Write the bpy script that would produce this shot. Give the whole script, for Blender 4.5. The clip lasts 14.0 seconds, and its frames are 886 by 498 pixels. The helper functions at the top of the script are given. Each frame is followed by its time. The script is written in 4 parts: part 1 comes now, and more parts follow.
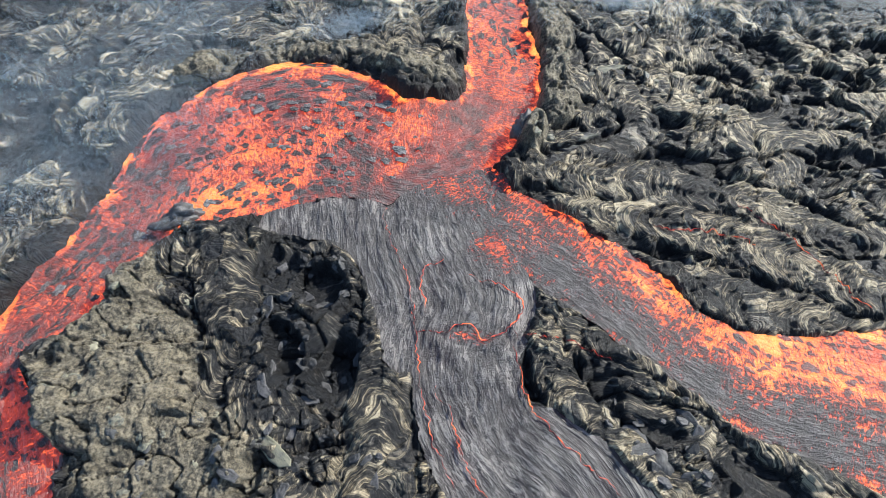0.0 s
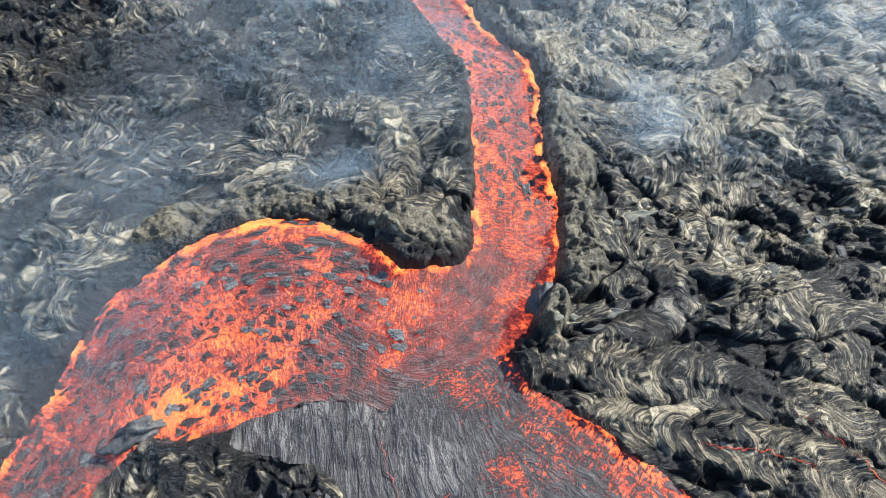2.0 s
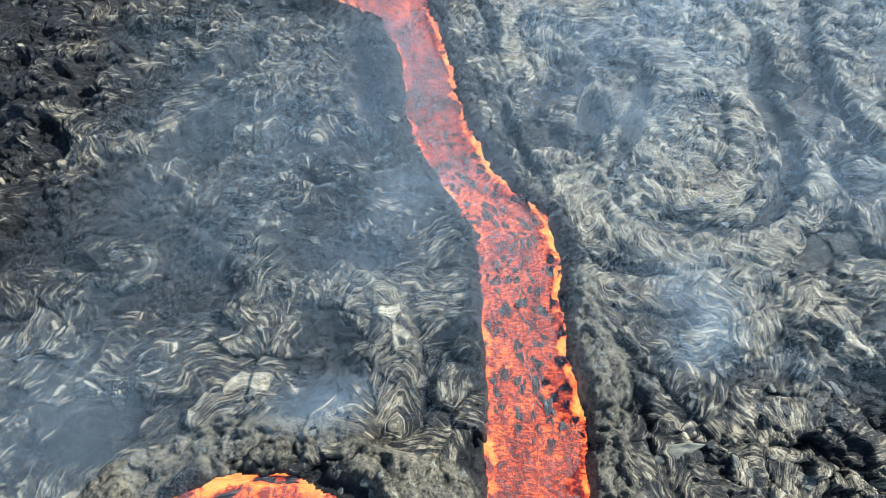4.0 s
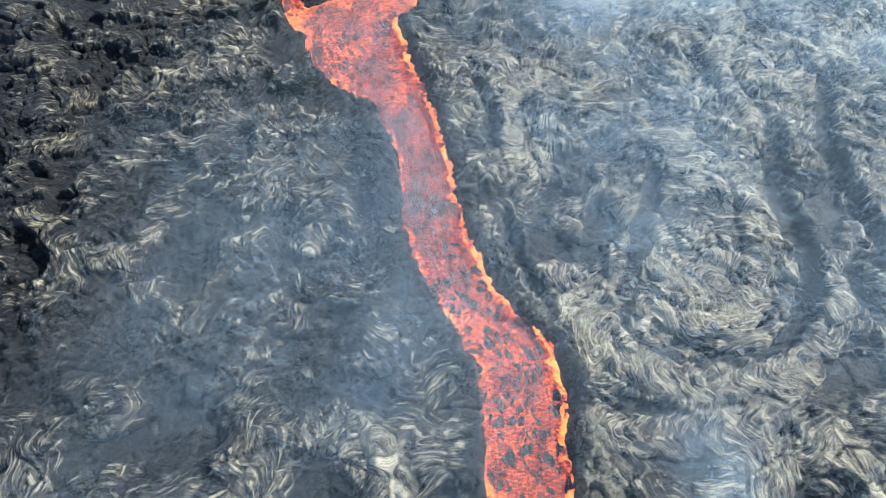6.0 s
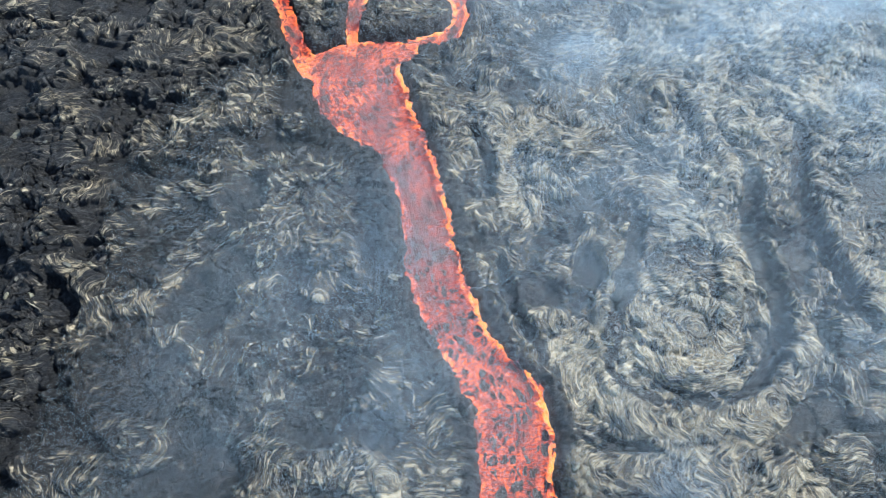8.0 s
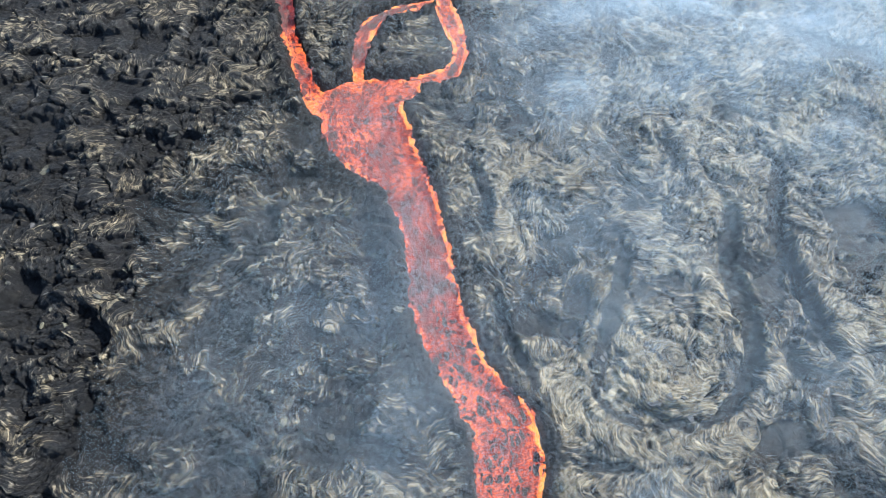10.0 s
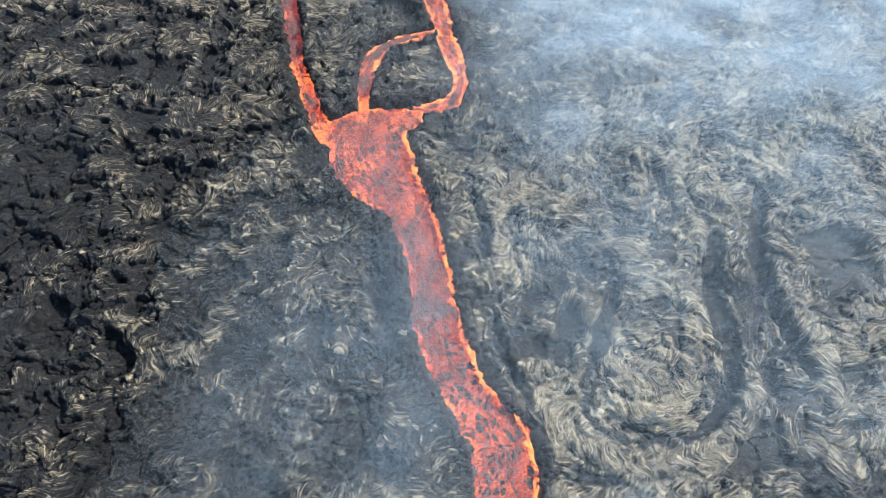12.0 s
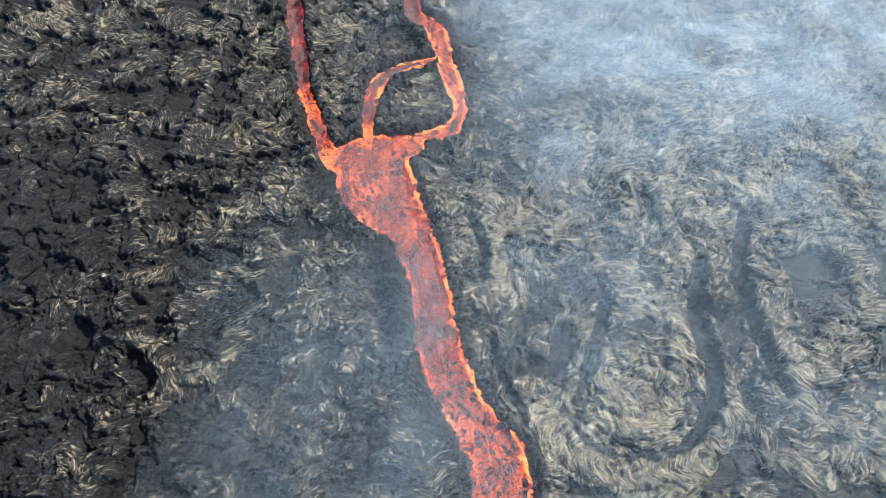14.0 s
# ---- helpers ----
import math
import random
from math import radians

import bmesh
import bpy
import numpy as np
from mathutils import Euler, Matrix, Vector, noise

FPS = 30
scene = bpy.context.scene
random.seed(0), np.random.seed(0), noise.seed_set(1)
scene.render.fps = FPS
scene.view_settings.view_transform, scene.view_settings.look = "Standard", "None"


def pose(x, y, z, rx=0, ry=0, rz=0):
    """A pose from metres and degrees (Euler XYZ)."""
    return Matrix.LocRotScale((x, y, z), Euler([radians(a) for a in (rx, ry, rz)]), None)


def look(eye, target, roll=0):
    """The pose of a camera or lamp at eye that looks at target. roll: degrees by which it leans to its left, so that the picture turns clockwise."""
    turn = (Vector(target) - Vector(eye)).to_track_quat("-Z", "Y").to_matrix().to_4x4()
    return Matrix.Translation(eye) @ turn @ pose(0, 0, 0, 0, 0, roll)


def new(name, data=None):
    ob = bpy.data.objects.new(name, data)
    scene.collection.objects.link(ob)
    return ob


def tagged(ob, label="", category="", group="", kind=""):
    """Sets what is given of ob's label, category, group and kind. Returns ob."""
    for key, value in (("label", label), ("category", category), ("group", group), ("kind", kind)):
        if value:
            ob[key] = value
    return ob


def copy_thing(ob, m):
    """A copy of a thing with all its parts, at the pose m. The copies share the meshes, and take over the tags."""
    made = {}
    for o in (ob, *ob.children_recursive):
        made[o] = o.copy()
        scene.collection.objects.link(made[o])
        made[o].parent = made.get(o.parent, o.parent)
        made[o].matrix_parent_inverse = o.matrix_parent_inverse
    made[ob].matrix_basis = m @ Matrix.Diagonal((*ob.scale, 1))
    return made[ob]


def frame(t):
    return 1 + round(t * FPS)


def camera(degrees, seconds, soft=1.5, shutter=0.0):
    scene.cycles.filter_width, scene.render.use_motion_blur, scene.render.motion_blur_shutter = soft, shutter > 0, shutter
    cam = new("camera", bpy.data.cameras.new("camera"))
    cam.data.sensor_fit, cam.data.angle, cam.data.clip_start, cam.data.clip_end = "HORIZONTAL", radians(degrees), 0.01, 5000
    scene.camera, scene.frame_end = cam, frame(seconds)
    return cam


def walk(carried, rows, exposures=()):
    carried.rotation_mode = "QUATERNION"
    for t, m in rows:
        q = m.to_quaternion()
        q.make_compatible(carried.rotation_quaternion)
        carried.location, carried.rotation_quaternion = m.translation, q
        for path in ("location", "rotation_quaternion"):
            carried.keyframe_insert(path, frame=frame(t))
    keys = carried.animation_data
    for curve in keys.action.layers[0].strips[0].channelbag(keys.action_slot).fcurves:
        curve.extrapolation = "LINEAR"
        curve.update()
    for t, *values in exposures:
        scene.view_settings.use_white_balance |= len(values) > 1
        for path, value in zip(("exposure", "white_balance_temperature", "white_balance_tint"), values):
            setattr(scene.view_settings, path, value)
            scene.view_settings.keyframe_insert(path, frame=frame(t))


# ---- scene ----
cam = camera(84.0, 14.0, soft=0.6)
PATH = [
    (0, (-0.03, -0.022, 38.128), (-0.023, 0.976, 36.395), 0.1),
    (0.5, (-0.113, 4.149, 38.666), (-0.105, 5.142, 36.93), 0.1),
    (1, (-0.192, 8.586, 39.213), (-0.184, 9.576, 37.476), 0.1),
    (1.5, (-0.367, 13.302, 39.849), (-0.353, 14.288, 38.11), 0.3),
    (2, (-0.328, 18.28, 40.483), (-0.318, 19.261, 38.74), -0.0),
    (2.5, (-0.405, 23.41, 41.186), (-0.394, 24.385, 39.44), -0.0),
    (3, (-0.526, 28.682, 41.933), (-0.513, 29.649, 40.182), 0.0),
    (3.5, (-0.673, 34.074, 42.612), (-0.657, 35.033, 40.857), 0.2),
    (3.6, (-0.692, 35.181, 42.728), (-0.672, 36.139, 40.972), 0.1),
    (4, (-0.804, 39.464, 43.241), (-0.785, 40.415, 41.482), 0.3),
    (4.2, (-0.853, 41.346, 43.507), (-0.834, 42.296, 41.747), 0.3),
    (6.3, (-0.593, 53.633, 47.945), (-0.568, 54.541, 46.163), 0.3),
    (6.5, (-0.541, 54.084, 48.586), (-0.518, 54.99, 46.803), 0.3),
    (7, (-0.476, 54.893, 50.351), (-0.452, 55.793, 48.565), 0.3),
    (7.5, (-0.381, 55.572, 51.95), (-0.36, 56.465, 50.161), 0.2),
    (8, (-0.406, 56.13, 53.598), (-0.386, 57.019, 51.807), 0.1),
    (10.5, (-0.461, 58.807, 61.608), (-0.442, 59.674, 59.806), 0.1),
    (11, (-0.52, 59.258, 63.064), (-0.5, 60.121, 61.261), 0.1),
    (11.5, (-0.56, 59.679, 64.532), (-0.54, 60.54, 62.726), 0.1),
    (12, (-0.574, 60.139, 65.984), (-0.556, 60.995, 64.176), 0.0),
    (12.5, (-0.588, 60.618, 67.418), (-0.569, 61.471, 65.609), 0.0),
    (13, (-0.586, 61.106, 68.853), (-0.569, 61.956, 67.042), -0.0),
    (13.5, (-0.625, 61.573, 70.324), (-0.606, 62.418, 68.512), 0.1),
    (14, (-0.66, 62.037, 71.732), (-0.642, 62.879, 69.918), 0.0),
]
walk(cam, [(t, look(eye, target, roll)) for t, eye, target, roll in PATH], exposures=[(0, 1.02, 6050, 6), (2, 1.0, 5950, 5), (3.2, 1.02, 5600, 0), (4, 0.98, 5650, 1), (8, 0.96, 5750, 3), (11, 0.92, 6050, 6), (14, 0.84, 6200, 6)])

# ---- world, sun ----
SUN_FROM = Vector((0.70, 0.44, 0.54)).normalized()
world = bpy.data.worlds.new("sky")
scene.world = world
world.use_nodes = True
wn = world.node_tree
sky = wn.nodes.new("ShaderNodeTexSky")
sky.sky_type = "NISHITA"
sky.sun_disc = False
sky.sun_elevation = math.asin(SUN_FROM.z)
sky.sun_rotation = math.atan2(SUN_FROM.x, SUN_FROM.y)
wn.links.new(sky.outputs["Color"], wn.nodes["Background"].inputs["Color"])
wn.nodes["Background"].inputs["Strength"].default_value = 0.13
sun_data = bpy.data.lights.new("sun", "SUN")
sun_data.energy = 5.0
sun_data.angle = radians(0.6)
sun_data.color = (1.0, 0.93, 0.82)
sun = new("sun", sun_data)
sun.matrix_world = look(SUN_FROM * 300, (0, 0, 0))


# ---- noise on arrays ----
def lattice(seed):
    """A table of 256 x 256 even chances, the same for every build."""
    return np.random.RandomState(seed).rand(65536).astype(np.float32)


def perlin(x, y, seed):
    """Gradient noise, about -1 to 1."""
    turn = lattice(seed) * (2 * math.pi)
    gx, gy = np.cos(turn), np.sin(turn)
    ix, iy = np.floor(x).astype(np.int32), np.floor(y).astype(np.int32)
    fx, fy = (x - ix).astype(np.float32), (y - iy).astype(np.float32)
    sx, sy = fx * fx * fx * (fx * (fx * 6 - 15) + 10), fy * fy * fy * (fy * (fy * 6 - 15) + 10)
    total = np.zeros(x.shape, np.float32)
    for a in (0, 1):
        for b in (0, 1):
            at = (((iy + b) & 255) << 8) | ((ix + a) & 255)
            total += (gx[at] * (fx - a) + gy[at] * (fy - b)) * (sx if a else 1 - sx) * (sy if b else 1 - sy)
    return total * 1.5


def fbm(x, y, seed, octaves=4, gain=0.5):
    total, size = 0, 1.0
    for k in range(octaves):
        total = total + size * perlin(x * 2 ** k + 17.3 * k, y * 2 ** k - 9.1 * k, seed + k)
        size *= gain
    return total


def cells(x, y, seed):
    """Worley cells: nearest distance, second distance, the cell's own number, the nearest point."""
    jx, jy, lots = 0.1 + 0.8 * lattice(seed), 0.1 + 0.8 * lattice(seed + 1), lattice(seed + 2)
    x, y = x.astype(np.float32), y.astype(np.float32)
    ix, iy = np.floor(x).astype(np.int32), np.floor(y).astype(np.int32)
    f1 = np.full(x.shape, 9.0, np.float32)
    f2 = f1.copy()
    own, px, py = (np.zeros(x.shape, np.float32) for _ in range(3))
    for a in (-1, 0, 1):
        for b in (-1, 0, 1):
            at = (((iy + b) & 255) << 8) | ((ix + a) & 255)
            qx, qy = ix + a + jx[at], iy + b + jy[at]
            d = np.hypot(qx - x, qy - y)
            near = d < f1
            f2 = np.where(near, f1, np.minimum(f2, d))
            own = np.where(near, lots[at], own)
            px, py = np.where(near, qx, px), np.where(near, qy, py)
            f1 = np.where(near, d, f1)
    return f1, f2, own, px, py


def step(a, b, x):
    t = np.clip((x - a) / (b - a), 0, 1)
    return t * t * (3 - 2 * t)


def rounded(points, gap=1.5):
    """A smooth line through the stations (x, y, half width), with its length so far."""
    p = np.array(points, float)
    p = np.vstack([2 * p[0] - p[1], p, 2 * p[-1] - p[-2]])
    out = []
    for k in range(1, len(p) - 2):
        n = max(2, int(np.hypot(*(p[k + 1] - p[k])[:2]) / gap))
        for t in np.arange(n) / n:
            a, b, c, d = p[k - 1:k + 3]
            out.append(0.5 * (2 * b + (c - a) * t + (2 * a - 5 * b + 4 * c - d) * t * t + (3 * b - a - 3 * c + d) * t ** 3))
    out.append(p[-2])
    out = np.array(out)
    along = np.concatenate([[0], np.cumsum(np.hypot(*np.diff(out[:, :2], axis=0).T))])
    return out, along


def course(points, x, y, reach=14.0):
    """For places x, y: distance past the bank of a course (inside: minus), metres along it and across it."""
    line, along = rounded(points)
    sd = np.full(x.shape, reach)
    u, v, weight = np.zeros(x.shape), np.zeros(x.shape), np.full(x.shape, 1e-9)
    for k in range(len(line) - 1):
        (ax, ay, aw), (bx, by, bw) = line[k], line[k + 1]
        m = reach + max(aw, bw)
        rows = np.nonzero((y[:, 0] > min(ay, by) - m) & (y[:, 0] < max(ay, by) + m))[0]
        if not len(rows):
            continue
        r0, r1 = rows[0], rows[-1] + 1
        cols = np.nonzero(((x[r0:r1] > min(ax, bx) - m) & (x[r0:r1] < max(ax, bx) + m)).any(0))[0]
        if not len(cols):
            continue
        at = (slice(r0, r1), slice(cols[0], cols[-1] + 1))
        ex, ey = bx - ax, by - ay
        long2 = ex * ex + ey * ey
        qx, qy = x[at] - ax, y[at] - ay
        t = np.clip((qx * ex + qy * ey) / long2, 0, 1)
        d = np.hypot(qx - t * ex, qy - t * ey)
        off = d - (aw + t * (bw - aw))
        w = np.exp(-1.3 * off)
        u[at] += w * (along[k] + t * math.sqrt(long2))
        v[at] += w * (np.sign(ex * qy - ey * qx) * d)
        weight[at] += w
        sd[at] = np.minimum(sd[at], off)
    return sd, u / weight, v / weight


# ---- the plan: courses as (x, y, half width), downstream ----
UPPER = [(-11.9, 112.0, 5.0), (-11.3, 109.0, 6.3), (-9.7, 104.9, 5.5), (-5.5, 98.9, 3.3), (-3.7, 94.2, 3), (-2.2, 88.4, 2.7), (-1.5, 83.1, 2.8), (-0.6, 78.8, 2.9), (0.4, 75.2, 2.9), (3.7, 68.7, 2.7), (6.7, 64.5, 3.4), (6.9, 59, 3.5), (6.7, 53.9, 3.3), (7, 49, 3.6), (6.9, 44.6, 3.7), (6.8, 41.8, 3.8), (6.0, 38.6, 3.4)]
LOWER = [(3.2, 34.6, 4.0), (-2.1, 31.6, 5.5), (-5.6, 32.2, 5.4), (-8.6, 33.3, 6.1), (-11.8, 34.1, 7.2), (-14.8, 33.9, 7.9), (-17.7, 32.8, 7.7), (-20.2, 31.6, 7), (-24.6, 29.7, 5.6), (-26.5, 26.3, 4.2), (-28.6, 23, 3.8), (-29.8, 20.7, 3.2), (-31.8, 16.6, 3.4), (-33.8, 13.7, 1.8), (-33.7, 9.9, 1.7), (-31.6, 5.4, 2.9), (-30, 2.9, 3.2), (-28.9, -0.1, 2.8)]
RIVER = UPPER + LOWER
EAST = [(2.8, 27.5, 3.6), (4.1, 25.1, 3.1), (6.8, 23.5, 3.5), (10.1, 20.9, 3.5), (13.6, 18.4, 3.4), (16.5, 15.7, 3.2), (18.4, 13.2, 2.6), (21.3, 11.2, 3.1), (24.8, 9.2, 3.9), (30.5, 7.9, 5.1), (36.8, 6.1, 6.9), (43.6, 3.9, 7.7)]
FAN = [(-0.1, 27.1, 4.7), (1.1, 21.8, 5.7), (2.6, 16.9, 4.8), (1.7, 13.2, 3.8), (2, 9, 3.6), (3.5, 5.1, 4), (6.2, 2, 5.6), (8.1, -0.6, 6.4)]
NORTH_WEST = [(-29.8, 163.4, 1.5), (-29.6, 152.6, 1.35), (-28.2, 143, 1.3), (-26.4, 136, 1.1), (-25.3, 129, 0.95), (-22.9, 122, 1.0), (-20.6, 116.2, 1.2), (-18.8, 113.4, 1.4)]
NORTH = [(-0.9, 135.2, 0.7), (-6.8, 133.4, 1.0), (-11.2, 130.2, 1.2), (-12.7, 124.8, 1.0), (-13, 117.6, 0.8)]
NORTH_EAST = [(-4.2, 161, 1.5), (-5.2, 152.2, 1.3), (-4.4, 147, 1.5), (-0.6, 143.6, 1.7), (1, 136.6, 1.45), (2.4, 129.6, 1.45), (3.9, 124, 0.9), (2, 118.4, 1.5), (-2.2, 117.2, 1.1), (-5.6, 115.8, 1.1)]
POOL = [(-18.9, 112.8, 1.4), (-16.4, 112.4, 2.9), (-12, 114.4, 2.9), (-8, 114.4, 2.9), (-4.4, 115.2, 1.6)]
APRON = [(-15, 24.6, 1.0), (-10, 24.6, 2.0), (-5.5, 23, 2.8), (-3.6, 18, 2.0), (-3.2, 12, 1.0)]
STREAMS = {"river": RIVER, "apron": APRON, "pool": POOL, "east": EAST, "fan": FAN, "north_west": NORTH_WEST, "north": NORTH, "north_east": NORTH_EAST}
# ropy lobes: the way their skin crept, and half width
LOBES = [
    [(9, 30.5, 1.5), (15, 28.8, 2.4), (22, 27.6, 2.8), (29, 25.4, 2.6), (36, 22, 1.8)],
    [(12, 25.2, 1.2), (18, 24.4, 1.8), (26, 22, 2.6), (33, 18.5, 2.6), (42, 13, 2.4)],
    [(17, 19.5, 1.5), (22, 17.5, 2.0), (28, 14.5, 2.2), (36, 12, 2.0)],
    [(-20.5, 24.5, 2.0), (-19, 20.5, 2.6), (-17.5, 16.5, 2.6), (-16, 12.8, 1.8)],
    [(-13, 26.5, 1.4), (-7, 24.5, 2.2), (-4.8, 18, 1.8), (-4.5, 10, 2.2), (-4.5, 1, 2.6)],
    [(8, 14, 1.2), (8.6, 10, 1.7), (11, 6, 1.9), (15, 1.5, 2.2)],
    [(12, 13.5, 1.0), (16, 11.5, 1.2), (20, 8.5, 1.3), (25, 4.5, 1.6), (32, 2, 2.0)],
    [(11, 69, 2.2), (15, 67, 3.0), (20, 63.5, 2.6), (28, 62, 2.2), (34, 63.5, 2.0)],
    [(-38, 124, 1.6), (-33, 119, 2.2), (-27, 117.3, 2.2), (-20.5, 117.8, 1.6)],
    [(-7, 59, 1.0), (-5, 55, 1.8), (-4.5, 50, 2.2), (-4, 46, 1.6)],
    [(17.5, 45, 1.4), (19.5, 40, 1.9), (20.5, 35, 1.8), (16, 32, 1.4), (11, 31.5, 0.9)],
    [(20, 84, 1.4), (20.5, 78, 1.6), (19, 72.5, 1.6), (17.5, 69, 1.3)],
    [(7, 98, 1.8), (14, 102, 1.6), (22, 109, 1.8), (27, 116, 1.6)],
    [(42, 112, 1.6), (37, 103, 1.3), (38, 93, 1.5), (34, 86, 1.2), (35, 78, 1.5)],
    [(18.6, 77, 1.1), (18.2, 72.5, 1.2), (20.5, 68.9, 1.2), (25, 67.4, 1.3), (30, 69, 1.3), (32.6, 73, 1.3), (33.6, 79, 1.4)],
    [(22, 81, 1.8), (21.8, 77, 2.4), (23.6, 73.2, 2.2), (28, 71.8, 1.6)],
    [(12, 59, 1.2), (17, 57.5, 1.8), (23, 57.5, 1.8), (29, 59, 1.6)],
    [(9, 80, 1.0), (9.5, 85, 1.6), (8, 92, 1.6)],
    [(50, 118, 2.4), (56, 126, 2.6), (60, 138, 2.4)],
    [(-24, 132, 2.0), (-30, 128, 2.4), (-34, 124, 1.6)],
]


def ellipse(x, y, cx, cy, rx, ry, turn=0.0):
    """1 at the middle of an oval patch, 0 at its rim and beyond."""
    c, s = math.cos(radians(turn)), math.sin(radians(turn))
    a, b = ((x - cx) * c + (y - cy) * s) / rx, (-(x - cx) * s + (y - cy) * c) / ry
    return np.clip(1.0 - np.sqrt(a * a + b * b), 0, 1)


# clinker mounds: middle, radii, turn, height
MOUNDS = [
    (-24.5, 10.5, 6.5, 7.5, 20, 2.0), (-19.5, 4.5, 8.0, 5.5, -20, 1.8), (-24.0, 24.8, 2.6, 1.5, -30, 1.6), (-25.5, 19.0, 2.4, 3.2, 30, 1.4),
    (9.2, 34.5, 1.8, 2.6, 10, 2.4), (-15.0, 44.6, 8.0, 2.2, 2, 1.5), (-3.2, 41.8, 6.0, 2.4, -16, 1.5), (-23.5, 41.6, 4.5, 2.2, 35, 1.2),
    (12.8, 50.0, 2.4, 11.0, 0, 1.2), (12.0, 40.0, 2.6, 5.0, 5, 1.2),
]
# broken slab fields
SLABS = [(-10.0, 14.0, 6.0, 8.5, 0), (40, 46, 18, 13, 20), (16, 6, 4.5, 5.0, 30), (-10, 4, 7, 5, 0), (44, 30, 10, 10, 0), (-40, 95, 30, 20, 0), (-14, 80, 12, 18, 0), (-50, 70, 16, 18, 0), (46, 105, 30, 26, 0), (-20, 60, 14, 9, 0), (27, 67.5, 6, 2.6, 0)]
# dark smooth ponds of old skin: middle, radii, turn
PONDS = [(-22.6, 58.8, 4.2, 3.4, 15), (-38.0, 38.6, 2.2, 1.6, 0), (-20.0, 107.5, 5.0, 4.5, 30), (58.0, 91.0, 5.5, 3.2, -20), (-30.5, 76.0, 3.0, 2.0, 60), (-42.0, 34.5, 3.4, 7.0, 10),
         (17.4, 79.5, 2.2, 3.4, 10), (13.0, 76.0, 1.3, 2.0, 0), (-9.0, 84.0, 2.6, 6.0, 15), (42.4, 71.0, 1.6, 3.4, -15)]
# deep dark hollows between raised crust: middle, radii, turn
HOLLOWS = [(22.6, 36.6, 3.0, 1.5, 20), (37.0, 47.5, 3.2, 4.2, 20), (43.0, 42.5, 3.4, 2.2, -30), (12.8, 35.8, 2.4, 0.7, 8), (49.2, 47.0, 3.0, 2.0, 0), (35.0, 22.0, 3.0, 1.4, -25), (-10.2, 17.5, 3.0, 2.2, -20), (-7.5, 11.0, 2.0, 2.6, 0),
           (-53.8, 80.7, 3.0, 5.0, 20), (-44.0, 77.4, 2.0, 4.6, 35), (-26.7, 75.5, 3.6, 5.0, 20), (-24.3, 90.9, 3.0, 4.0, 0), (-36.0, 94.0, 5.0, 3.0, 20), (-61.0, 108.0, 5.0, 4.0, 0), (-42.0, 105.0, 4.0, 3.0, 0), (-12.0, 12.5, 1.6, 3.0, 30)]
# sunken troughs with dark floors: stations and half widths
TROUGHS = [
    [(24.6, 86.0, 0.9), (23.2, 82.2, 1.1), (21.7, 79.0, 1.2), (19.1, 73.1, 1.0), (18.0, 68.9, 0.8), (18.7, 65.9, 0.7), (22.2, 64.3, 0.5), (28.0, 64.0, 0.4)],
    [(40.5, 92.0, 0.9), (38.6, 87.0, 1.1), (37.9, 83.6, 1.3), (38.2, 80.0, 1.5), (38.3, 74.1, 1.3), (37.1, 70.4, 1.1), (33.4, 65.9, 0.8), (29.5, 64.0, 0.4)],
    [(7.0, 80.0, 0.5), (7.6, 76.0, 0.9), (9.6, 72.0, 0.7), (10.4, 68.5, 0.5)],
    [(5.0, 100.0, 0.8), (6.6, 95.0, 1.0), (6.0, 90.0, 0.8)],
    [(50.0, 100.0, 1.0), (46.0, 90.0, 1.4), (46.5, 80.0, 1.2), (48.0, 72.0, 0.9)],
]
# younger (minus) and older (plus) skin: middle, radii, turn, how much
AGES = [
    (-45, 92, 48, 60, 0, -0.10), (-12, 82, 16, 28, 0, -0.04), (-30, 60, 26, 16, 0, -0.12), (-74, 95, 38, 60, 0, -0.14), (-60, 130, 50, 40, 0, -0.1), (22, 70, 19, 15, 0, 0.34), (-46, 70, 26, 18, 0, -0.06), (12.6, 67, 5, 6, 0, 0.34), (44, 66, 20, 18, 0, 0.16),
    (-10, 14, 8, 11, 0, -0.42), (16, 8, 9, 6, -35, -0.2), (28, 21, 10, 3.0, -25, 0.3), (38, 45, 24, 18, 0, 0.2), (33, 47, 7, 5, 10, -0.3), (-21, 7, 11, 10, 0, 0.2), (-36, 44, 20, 14, 0, -0.05),
    (60, 120, 50, 40, 0, 0.2), (11, 97, 12, 16, 0, 0.22), (-62, 58, 22, 18, 0, -0.40), (-64, 92, 26, 34, 0, -0.16), (46, 57, 10, 8, 0, -0.3), (40, 92, 44, 40, 0, 0.12), (24, 21, 16, 9, -25, -0.12), (8.5, 94.0, 3.5, 6.0, 10, 0.35), (29.0, 71.5, 4.5, 2.6, 0, -0.5), (-14, 26, 9, 3, 10, -0.3),
]
# slow eddies that froze: middle, half length and half width, turn
WHIRLS = [(28.5, 72.5, 9.4, 8.6, 0)]


